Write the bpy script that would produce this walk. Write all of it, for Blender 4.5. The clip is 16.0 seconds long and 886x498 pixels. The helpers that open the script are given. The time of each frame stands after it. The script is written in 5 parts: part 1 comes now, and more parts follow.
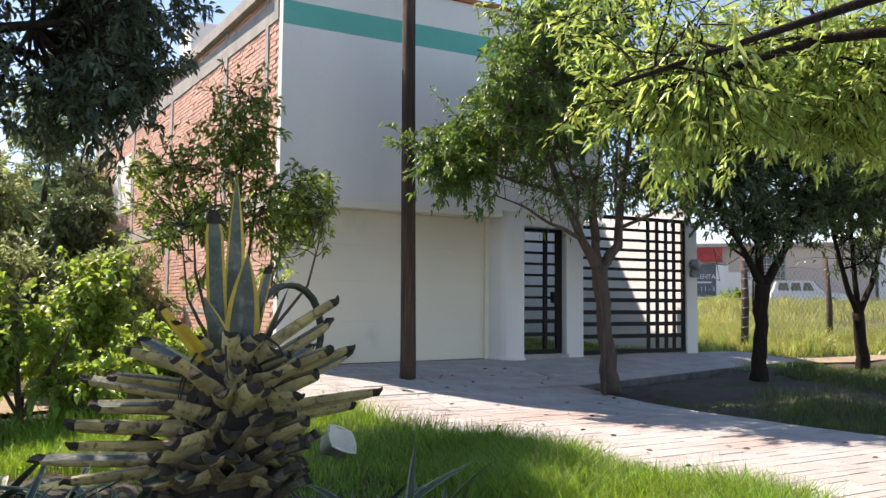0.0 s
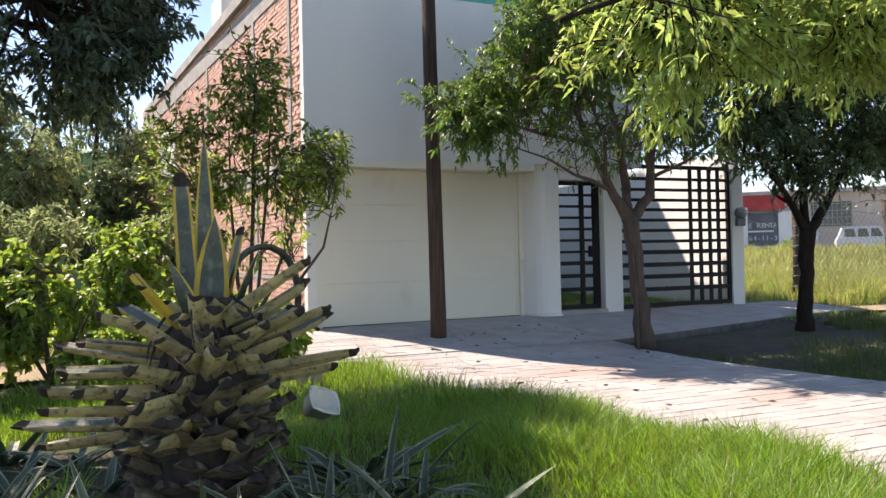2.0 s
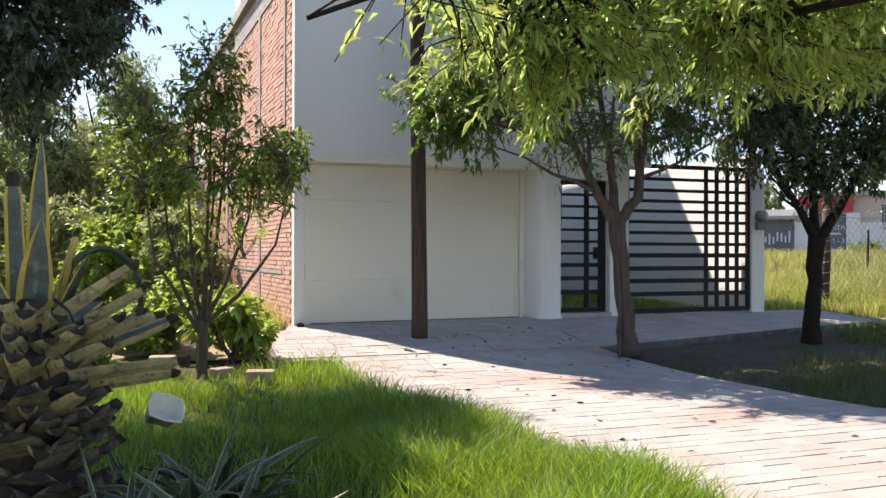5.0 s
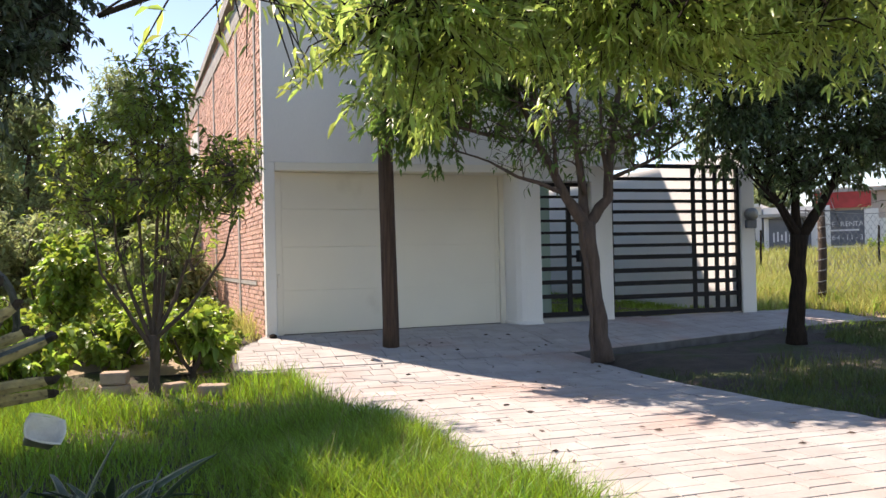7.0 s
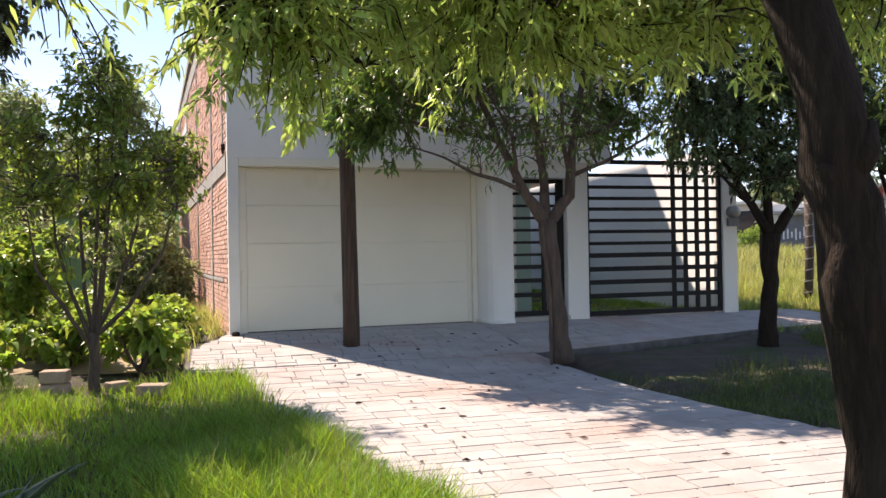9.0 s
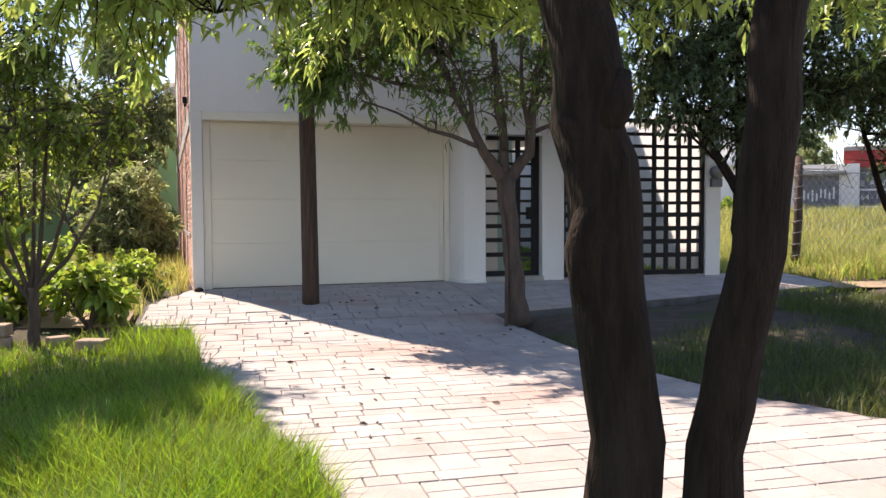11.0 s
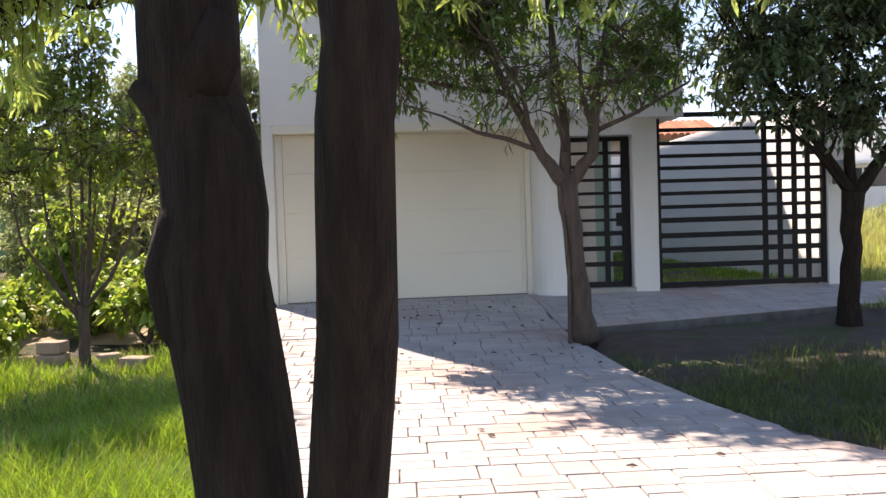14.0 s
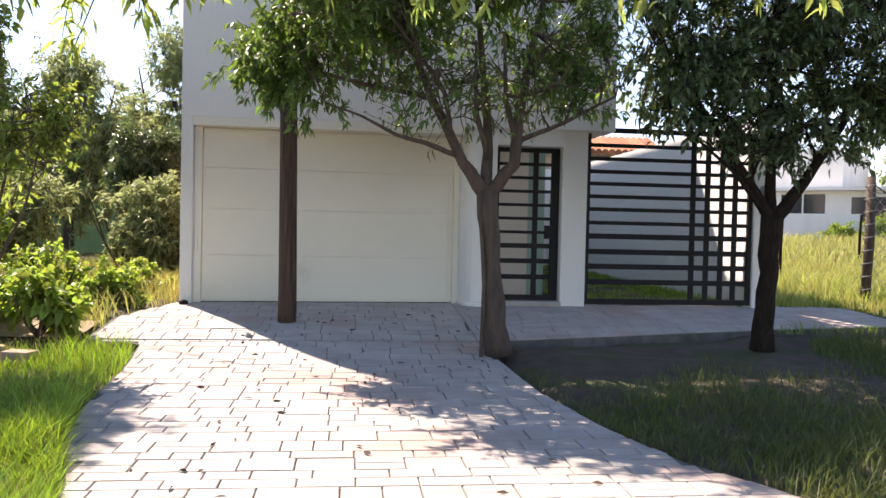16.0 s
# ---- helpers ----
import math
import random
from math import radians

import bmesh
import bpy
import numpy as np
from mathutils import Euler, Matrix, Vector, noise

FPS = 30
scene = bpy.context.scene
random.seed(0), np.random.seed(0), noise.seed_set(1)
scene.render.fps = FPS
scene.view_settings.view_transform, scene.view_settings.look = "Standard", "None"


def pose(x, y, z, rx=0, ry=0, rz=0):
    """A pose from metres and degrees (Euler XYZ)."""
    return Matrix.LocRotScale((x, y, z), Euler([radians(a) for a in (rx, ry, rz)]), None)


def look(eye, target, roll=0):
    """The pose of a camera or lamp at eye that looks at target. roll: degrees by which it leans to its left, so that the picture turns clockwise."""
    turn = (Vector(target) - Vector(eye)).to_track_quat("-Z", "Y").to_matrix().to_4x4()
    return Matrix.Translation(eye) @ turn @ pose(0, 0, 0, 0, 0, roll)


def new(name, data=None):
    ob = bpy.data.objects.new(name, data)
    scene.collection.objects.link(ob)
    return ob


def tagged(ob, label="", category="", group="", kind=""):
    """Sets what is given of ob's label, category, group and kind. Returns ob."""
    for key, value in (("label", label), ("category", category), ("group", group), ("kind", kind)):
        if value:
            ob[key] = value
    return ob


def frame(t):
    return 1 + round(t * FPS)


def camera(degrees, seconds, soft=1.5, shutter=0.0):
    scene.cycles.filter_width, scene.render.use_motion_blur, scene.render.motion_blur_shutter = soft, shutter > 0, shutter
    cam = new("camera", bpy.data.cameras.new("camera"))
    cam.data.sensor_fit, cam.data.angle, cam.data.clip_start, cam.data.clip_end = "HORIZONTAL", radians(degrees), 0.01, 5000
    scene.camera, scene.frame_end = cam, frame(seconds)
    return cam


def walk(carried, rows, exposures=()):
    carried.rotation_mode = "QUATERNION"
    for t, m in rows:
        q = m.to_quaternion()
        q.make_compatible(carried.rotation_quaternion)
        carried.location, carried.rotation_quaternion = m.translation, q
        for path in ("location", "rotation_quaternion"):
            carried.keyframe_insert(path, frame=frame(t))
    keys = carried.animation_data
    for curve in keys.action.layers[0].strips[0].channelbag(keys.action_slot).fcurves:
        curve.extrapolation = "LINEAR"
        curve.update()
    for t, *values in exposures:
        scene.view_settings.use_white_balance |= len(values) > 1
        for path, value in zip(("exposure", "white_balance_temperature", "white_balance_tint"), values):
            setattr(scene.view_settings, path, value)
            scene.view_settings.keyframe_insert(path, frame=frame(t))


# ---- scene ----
cam = camera(57.7, 16.0)
PATH = [
    (0, (-0.251, -0.016, 1.274), (0.687, 1.747, 1.398), 0.5),
    (0.5, (-0.208, -0.005, 1.267), (0.742, 1.752, 1.376), -0.5),
    (1, (-0.046, -0.086, 1.26), (0.843, 1.706, 1.305), -0.6),
    (1.5, (0.089, -0.145, 1.259), (0.928, 1.67, 1.262), -1.0),
    (2, (0.23, -0.082, 1.256), (1.035, 1.749, 1.279), -1.3),
    (2.5, (0.446, -0.072, 1.274), (1.225, 1.77, 1.302), -2.4),
    (3, (0.706, -0.196, 1.281), (1.46, 1.656, 1.274), -2.5),
    (3.2, (0.806, -0.224, 1.294), (1.556, 1.63, 1.269), -2.4),
    (5.3, (1.532, -0.322, 1.325), (2.169, 1.574, 1.344), 0.2),
    (5.5, (1.598, -0.297, 1.313), (2.25, 1.593, 1.351), 0.4),
    (6, (1.789, -0.238, 1.322), (2.489, 1.635, 1.381), -0.5),
    (6.5, (1.982, -0.307, 1.322), (2.644, 1.579, 1.375), -0.9),
    (7, (2.195, -0.345, 1.321), (2.785, 1.566, 1.346), -1.3),
    (7.5, (2.409, -0.302, 1.327), (3.025, 1.6, 1.351), -1.9),
    (8, (2.603, -0.306, 1.333), (3.221, 1.596, 1.374), -1.7),
    (8.2, (2.67, -0.33, 1.337), (3.262, 1.58, 1.374), -1.0),
    (10.3, (3.52, -0.389, 1.349), (4.016, 1.548, 1.297), -1.2),
    (10.5, (3.606, -0.409, 1.334), (4.086, 1.531, 1.262), -0.5),
    (11, (3.807, -0.377, 1.347), (4.301, 1.558, 1.255), -0.3),
    (11.5, (4.034, -0.277, 1.348), (4.564, 1.652, 1.316), -0.7),
    (12, (4.242, -0.277, 1.359), (4.767, 1.653, 1.343), -1.1),
    (12.5, (4.460, -0.274, 1.361), (4.956, 1.662, 1.3), -1.4),
    (13, (4.635, -0.136, 1.365), (5.085, 1.811, 1.305), -1.3),
    (13.5, (4.825, -0.042, 1.328), (5.170, 1.929, 1.295), -1.9),
    (14, (5.046, 0.047, 1.314), (5.161, 2.043, 1.255), -1.8),
    (14.5, (5.228, 0.07, 1.338), (5.247, 2.069, 1.27), -1.5),
    (15, (5.364, 0.254, 1.342), (5.48, 2.25, 1.301), -0.7),
    (15.5, (5.439, 0.306, 1.32), (5.634, 2.296, 1.291), 0.0),
    (16, (5.479, 0.279, 1.323), (5.712, 2.265, 1.275), 1.3),
]
walk(cam, [(t, look(eye, target, roll)) for t, eye, target, roll in PATH], [(0, 0.97, 7250, 19), (8, 0.92, 7500, 21), (12, 1.05, 7600, 24), (14.5, 1.24, 7650, 24), (16, 1.25, 7650, 23)])

# ---- light ----
SUN_AZ, SUN_EL = radians(-33.4), radians(51.5)
world = bpy.data.worlds.new("sky")
scene.world = world
world.use_nodes = True
wn = world.node_tree
wn.nodes.clear()
sky = wn.nodes.new("ShaderNodeTexSky")
sky.sky_type = "NISHITA"
sky.sun_disc = False
sky.sun_elevation, sky.sun_rotation = SUN_EL, SUN_AZ
sky.air_density, sky.dust_density = 1.0, 0.15
sky.altitude = 1900
bg = wn.nodes.new("ShaderNodeBackground")
bg.inputs[1].default_value = 0.14
wo = wn.nodes.new("ShaderNodeOutputWorld")
wn.links.new(sky.outputs[0], bg.inputs[0])
wn.links.new(bg.outputs[0], wo.inputs[0])
sun = new("sun", bpy.data.lights.new("sun", "SUN"))
sun.data.energy, sun.data.angle, sun.data.color = 5.4, radians(0.55), (1.0, 0.94, 0.85)
SUN_DIR = Vector((math.sin(SUN_AZ) * math.cos(SUN_EL), math.cos(SUN_AZ) * math.cos(SUN_EL), math.sin(SUN_EL)))
sun.matrix_basis = look((SUN_DIR * 40)[:], (0, 0, 0))


# ---- materials ----
def mat(name, col, col2=None, rough=0.8, scale=6.0, fine=90.0, bump=0.25, metal=0.0, var=0.15, stretch=(1, 1, 1), island=0.0, obj=0.0,
        stain=None, stain_scale=0.8, stain_cut=(0.55, 0.7), leaf=0.0, dist=0.01, spec=0.5):
    """Noise-varied surface: two colours mixed at a coarse scale, grain at a fine one, optional stains."""
    m = bpy.data.materials.new(name)
    m.use_nodes = True
    nt = m.node_tree
    N, L = nt.nodes, nt.links
    N.clear()
    out = N.new("ShaderNodeOutputMaterial")
    b = N.new("ShaderNodeBsdfPrincipled")
    b.inputs["Roughness"].default_value = rough
    b.inputs["Metallic"].default_value = metal
    b.inputs["Specular IOR Level"].default_value = spec
    geo = N.new("ShaderNodeNewGeometry")
    mp = N.new("ShaderNodeMapping")
    mp.inputs["Scale"].default_value = stretch
    L.new(geo.outputs["Position"], mp.inputs["Vector"])
    def noise_at(sc, detail=4.0):
        n = N.new("ShaderNodeTexNoise")
        n.inputs["Scale"].default_value = sc
        n.inputs["Detail"].default_value = detail
        L.new(mp.outputs[0], n.inputs["Vector"])
        return n
    n1, n2 = noise_at(scale), noise_at(fine, 3.0)
    c2 = col2 or tuple(c * 0.7 for c in col)
    ramp = N.new("ShaderNodeMapRange")
    ramp.inputs[1].default_value, ramp.inputs[2].default_value = 0.35, 0.65
    L.new(n1.outputs[0], ramp.inputs[0])
    mix = N.new("ShaderNodeMix")
    mix.data_type = "RGBA"
    mix.inputs[6].default_value, mix.inputs[7].default_value = (*col, 1), (*c2, 1)
    L.new(ramp.outputs[0], mix.inputs[0])
    colour = mix.outputs[2]
    if stain:
        ns = noise_at(stain_scale, 5.0)
        r = N.new("ShaderNodeMapRange")
        r.inputs[1].default_value, r.inputs[2].default_value = stain_cut
        L.new(ns.outputs[0], r.inputs[0])
        ms = N.new("ShaderNodeMix")
        ms.data_type = "RGBA"
        ms.inputs[7].default_value = (*stain, 1)
        L.new(r.outputs[0], ms.inputs[0])
        L.new(colour, ms.inputs[6])
        colour = ms.outputs[2]
    hsv = N.new("ShaderNodeHueSaturation")
    L.new(colour, hsv.inputs["Color"])
    val = N.new("ShaderNodeMapRange")
    val.inputs[3].default_value, val.inputs[4].default_value = 1 - var, 1 + var
    L.new(n2.outputs[0], val.inputs[0])
    v = val.outputs[0]
    for amount, node, sock in ((island, geo, "Random Per Island"), (obj, None, "Random")):
        if amount:
            src = node or N.new("ShaderNodeObjectInfo")
            a = N.new("ShaderNodeMapRange")
            a.inputs[3].default_value, a.inputs[4].default_value = 1 - amount, 1 + amount
            L.new(src.outputs[sock], a.inputs[0])
            mul = N.new("ShaderNodeMath")
            mul.operation = "MULTIPLY"
            L.new(v, mul.inputs[0])
            L.new(a.outputs[0], mul.inputs[1])
            v = mul.outputs[0]
            if leaf:
                h = N.new("ShaderNodeMapRange")
                h.inputs[3].default_value, h.inputs[4].default_value = 0.475, 0.515
                L.new(src.outputs[sock], h.inputs[0])
                L.new(h.outputs[0], hsv.inputs["Hue"])
    L.new(v, hsv.inputs["Value"])
    L.new(hsv.outputs[0], b.inputs["Base Color"])
    if bump:
        bp = N.new("ShaderNodeBump")
        bp.inputs["Strength"].default_value = bump
        bp.inputs["Distance"].default_value = dist
        add = N.new("ShaderNodeMath")
        add.operation = "ADD"
        L.new(n1.outputs[0], add.inputs[0])
        L.new(n2.outputs[0], add.inputs[1])
        L.new(add.outputs[0], bp.inputs["Height"])
        L.new(bp.outputs[0], b.inputs["Normal"])
    if leaf:
        tr = N.new("ShaderNodeBsdfTranslucent")
        bright = N.new("ShaderNodeHueSaturation")
        bright.inputs["Hue"].default_value = 0.48
        bright.inputs["Value"].default_value = 1.7
        bright.inputs["Saturation"].default_value = 1.1
        L.new(hsv.outputs[0], bright.inputs["Color"])
        L.new(bright.outputs[0], tr.inputs[0])
        ms = N.new("ShaderNodeMixShader")
        ms.inputs[0].default_value = leaf
        L.new(b.outputs[0], ms.inputs[1])
        L.new(tr.outputs[0], ms.inputs[2])
        L.new(ms.outputs[0], out.inputs[0])
    else:
        L.new(b.outputs[0], out.inputs[0])
    return m


M_WHITE = mat("white_render", (0.78, 0.77, 0.73), (0.72, 0.71, 0.68), 0.9, 0.6, 60, 0.12, var=0.04, stain=(0.60, 0.58, 0.54), stain_scale=0.5, stain_cut=(0.58, 0.8), stretch=(1, 1, 0.4))
M_TEAL = mat("teal_paint", (0.10, 0.42, 0.36), (0.12, 0.46, 0.40), 0.85, 2, 60, 0.1, var=0.06)
M_AQUA = mat("pale_turquoise", (0.30, 0.48, 0.45), (0.33, 0.5, 0.47), 0.85, 2, 60, 0.1, var=0.06)
M_CREAM = mat("cream_door_paint", (0.79, 0.75, 0.63), (0.75, 0.71, 0.60), 0.55, 0.7, 120, 0.04, var=0.03, stain=(0.55, 0.50, 0.38), stain_scale=0.9, stain_cut=(0.66, 0.85))
M_GAP = mat("dark_gap", (0.03, 0.03, 0.03), None, 0.9, 8, 60, 0.0)
M_CONC = mat("concrete", (0.42, 0.40, 0.36), (0.33, 0.31, 0.28), 0.95, 3, 70, 0.5, var=0.15)
M_PAVER = mat("stamped_concrete", (0.395, 0.375, 0.36), (0.33, 0.31, 0.295), 0.85, 3.0, 45, 0.5, var=0.12, obj=0.07, stain=(0.35, 0.255, 0.22), stain_scale=0.6, stain_cut=(0.54, 0.72), dist=0.006)
M_PAVER2 = mat("stamped_concrete_rest", (0.395, 0.375, 0.36), (0.33, 0.31, 0.295), 0.85, 3.0, 45, 0.5, var=0.12, island=0.07, stain=(0.35, 0.255, 0.22), stain_scale=0.6, stain_cut=(0.54, 0.72), dist=0.006)
M_JOINT = mat("joint_dirt", (0.15, 0.145, 0.138), (0.085, 0.08, 0.075), 1.0, 5, 60, 0.4)
M_BRICK = mat("red_brick", (0.70, 0.44, 0.345), (0.62, 0.37, 0.285), 0.95, 2.0, 60, 0.5, var=0.14, obj=0.14)
M_BRICK2 = mat("red_brick_rest", (0.70, 0.44, 0.345), (0.62, 0.37, 0.285), 0.95, 2.0, 60, 0.5, var=0.14, island=0.14)
M_MORTAR = mat("mortar", (0.60, 0.45, 0.37), (0.52, 0.38, 0.31), 1.0, 5, 70, 0.4)
M_IRON = mat("dark_iron", (0.010, 0.010, 0.012), (0.016, 0.014, 0.014), 0.6, 8, 120, 0.1, spec=0.25)
M_POLE = mat("weathered_pole", (0.042, 0.026, 0.018), (0.095, 0.06, 0.042), 0.9, 14, 60, 0.9, var=0.35, stretch=(2, 2, 0.12), dist=0.02)
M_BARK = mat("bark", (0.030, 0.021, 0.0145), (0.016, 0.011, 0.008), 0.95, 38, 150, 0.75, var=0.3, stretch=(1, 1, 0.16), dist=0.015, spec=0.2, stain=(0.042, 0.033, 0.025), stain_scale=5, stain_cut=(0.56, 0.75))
M_BARK2 = mat("young_bark", (0.10, 0.072, 0.055), (0.06, 0.042, 0.033), 0.9, 16, 80, 0.8, var=0.3, stretch=(1, 1, 0.22), dist=0.015)
M_LEAF = mat("ash_leaf", (0.10, 0.18, 0.044), (0.07, 0.135, 0.034), 0.4, 3, 40, 0.0, island=0.4, leaf=0.45)
M_LEAFY = mat("young_leaf", (0.175, 0.25, 0.06), (0.12, 0.19, 0.045), 0.35, 3, 40, 0.0, island=0.4, leaf=0.58)
M_LEAFD = mat("dark_leaf", (0.095, 0.145, 0.06), (0.065, 0.105, 0.045), 0.3, 3, 40, 0.0, island=0.45, leaf=0.34)
M_LEAFB = mat("shade_leaf", (0.085, 0.12, 0.068), (0.06, 0.09, 0.05), 0.3, 3, 40, 0.0, island=0.45, leaf=0.38)
M_LEAFL = mat("willow_leaf", (0.26, 0.36, 0.11), (0.18, 0.27, 0.08), 0.3, 2, 40, 0.0, island=0.36, leaf=0.52)
M_LEAFS = mat("shrub_leaf", (0.20, 0.30, 0.065), (0.145, 0.235, 0.05), 0.42, 3, 40, 0.0, island=0.35, leaf=0.5)
M_FAR = mat("far_leaf", (0.25, 0.31, 0.15), (0.19, 0.25, 0.11), 0.6, 2, 40, 0.0, island=0.38, leaf=0.42)
M_GRASS = mat("lawn_grass", (0.15, 0.28, 0.04), (0.18, 0.30, 0.05), 0.5, 1.1, 40, 0.0, island=0.55, leaf=0.38)
# Darker copy of the lawn grass; the trees' shade is put into its colour.
M_GRASS_SHADED = mat("grass_painted_shade", (0.07, 0.115, 0.028), (0.10, 0.125, 0.04), 0.6, 1.5, 40, 0.0, island=0.35, leaf=0.32)
M_FIELD = mat("field_grass", (0.36, 0.375, 0.125), (0.27, 0.31, 0.095), 0.65, 0.5, 30, 0.0, island=0.3, leaf=0.36)
M_STRAW = mat("dry_straw", (0.36, 0.29, 0.17), (0.26, 0.2, 0.11), 0.8, 3, 40, 0.0, island=0.3, leaf=0.2)
M_SOIL = mat("soil", (0.085, 0.067, 0.05), (0.055, 0.043, 0.033), 1.0, 4, 50, 0.9, var=0.3, stain=(0.05, 0.065, 0.02), stain_scale=1.2, stain_cut=(0.5, 0.6), dist=0.03)
M_EARTH = mat("sandy_path", (0.33, 0.255, 0.17), (0.26, 0.20, 0.13), 1.0, 3, 50, 0.7, var=0.2)
M_AG = mat("agave_green", (0.052, 0.07, 0.048), (0.11, 0.125, 0.095), 0.5, 9, 60, 0.5, var=0.35, obj=0.3, stain=(0.17, 0.165, 0.13), stain_scale=22, stain_cut=(0.56, 0.72))
M_AGO = mat("offset_green", (0.034, 0.06, 0.03), (0.06, 0.095, 0.045), 0.5, 9, 60, 0.3, var=0.3, obj=0.3)
M_AGE = mat("offset_margin", (0.34, 0.33, 0.2), (0.2, 0.2, 0.12), 0.6, 9, 60, 0.2, var=0.25, obj=0.2)
M_AGY = mat("agave_yellow", (0.50, 0.41, 0.20), (0.30, 0.25, 0.14), 0.6, 8, 60, 0.4, var=0.25, obj=0.15, stain=(0.10, 0.08, 0.05), stain_scale=30, stain_cut=(0.54, 0.68))
M_AGM = mat("agave_margin", (0.62, 0.42, 0.04), (0.5, 0.34, 0.05), 0.5, 8, 60, 0.2, var=0.2, obj=0.15)
M_AGB = mat("agave_dead", (0.05, 0.037, 0.027), (0.02, 0.015, 0.012), 0.95, 12, 70, 0.9, var=0.4)
M_AGS = mat("agave_scale", (0.21, 0.17, 0.105), (0.09, 0.07, 0.048), 0.9, 22, 70, 0.7, var=0.35, obj=0.2)
M_TUB = mat("white_plastic", (0.72, 0.70, 0.64), (0.62, 0.60, 0.54), 0.5, 8, 60, 0.1)
M_GREENWALL = mat("green_wall_paint", (0.20, 0.36, 0.18), (0.17, 0.31, 0.15), 0.9, 1, 50, 0.2)
M_TERRA = mat("terracotta", (0.42, 0.17, 0.09), (0.34, 0.13, 0.07), 0.9, 6, 50, 0.3, island=0.25)
M_LIME = mat("garden_limewash", (0.82, 0.82, 0.81), (0.78, 0.78, 0.77), 0.9, 0.7, 60, 0.12, var=0.03)
M_BEIGE = mat("beige_stucco", (0.58, 0.48, 0.41), (0.52, 0.43, 0.37), 0.9, 0.5, 20, 0.2)
M_RED = mat("red_sign_paint", (0.5, 0.05, 0.045), None, 0.6, 2, 30, 0.0)
M_SHUT = mat("grey_shutter", (0.16, 0.17, 0.19), (0.12, 0.13, 0.15), 0.6, 1, 30, 0.0)
M_LETTER = mat("white_lettering", (0.75, 0.75, 0.75), (0.7, 0.7, 0.7), 0.8, 4, 40, 0.0)
M_GLASS = mat("dark_glass", (0.03, 0.035, 0.04), (0.03, 0.035, 0.04), 0.08, 2, 20, 0.0)
M_CAR = mat("white_car_paint", (0.72, 0.72, 0.72), (0.7, 0.7, 0.7), 0.25, 2, 30, 0.0, var=0.02)
M_RUBBER = mat("tyre_rubber", (0.02, 0.02, 0.02), None, 0.8, 8, 40, 0.1)
M_WIRE = mat("galvanised_wire", (0.32, 0.32, 0.31), None, 0.5, 8, 40, 0.0, metal=0.6)
M_ROAD = mat("asphalt", (0.10, 0.095, 0.09), (0.13, 0.125, 0.12), 0.95, 2, 40, 0.3)
M_STONE = mat("rubble_block", (0.36, 0.26, 0.19), (0.28, 0.22, 0.17), 0.95, 7, 50, 0.6, obj=0.2)


# ---- mesh tools ----
class Geo:
    """Gathers faces for one mesh."""
    def __init__(self):
        self.v, self.f, self.m = [], [], []

    def add(self, verts, faces, slot=0):
        k = len(self.v)
        self.v += [tuple(p) for p in verts]
        self.f += [tuple(i + k for i in q) for q in faces]
        self.m += [slot] * len(faces)
        return self

    def box(self, x0, x1, y0, y1, z0, z1, bev=0.0, slot=0):
        bm = bmesh.new()
        bmesh.ops.create_cube(bm, size=1, matrix=Matrix.Translation(((x0 + x1) / 2, (y0 + y1) / 2, (z0 + z1) / 2)) @ Matrix.Diagonal((x1 - x0, y1 - y0, z1 - z0, 1)))
        if bev:
            bmesh.ops.bevel(bm, geom=bm.edges[:], offset=bev, segments=2, profile=0.6, affect="EDGES")
        bm.verts.index_update()
        self.add([v.co for v in bm.verts], [[v.index for v in f.verts] for f in bm.faces], slot)
        bm.free()
        return self

    def tube(self, pts, radii, n=8, wob=0.0, slot=0, caps=True):
        pts = [Vector(p) for p in pts]
        k = len(self.v)
        ref = Vector((0.31, 0.87, 0.2)).normalized()
        for i, p in enumerate(pts):
            d = (pts[min(i + 1, len(pts) - 1)] - pts[max(i - 1, 0)]).normalized()
            a = d.cross(ref)
            if a.length < 0.2:
                a = d.cross(Vector((1, 0, 0)))
            a.normalize()
            b = d.cross(a)
            for j in range(n):
                t = 2 * math.pi * j / n
                r = radii[i]
                if wob:
                    r *= 1 + wob * noise.noise(Vector((math.cos(t) * 1.4 + p.x * 5, math.sin(t) * 1.4 + p.y * 5, p.z * 3.1)))
                self.v.append(tuple(p + (a * math.cos(t) + b * math.sin(t)) * r))
        for i in range(len(pts) - 1):
            for j in range(n):
                q = (j + 1) % n
                self.f.append((k + i * n + j, k + i * n + q, k + (i + 1) * n + q, k + (i + 1) * n + j))
                self.m.append(slot)
        if caps:
            self.f.append(tuple(k + j for j in range(n))[::-1])
            self.f.append(tuple(k + (len(pts) - 1) * n + j for j in range(n)))
            self.m += [slot, slot]
        return self

    def mesh(self, name, mats, smooth=False):
        me = bpy.data.meshes.new(name)
        me.from_pydata(self.v, [], self.f)
        for m in mats if isinstance(mats, (list, tuple)) else [mats]:
            me.materials.append(m)
        me.polygons.foreach_set("material_index", self.m)
        if smooth:
            me.polygons.foreach_set("use_smooth", [True] * len(self.f))
        me.update()
        return me


def thing(name, at, label, category, group="", kind=""):
    e = new(name)
    e.location = at
    e.empty_display_size = 0.2
    return tagged(e, label, category, group, kind)


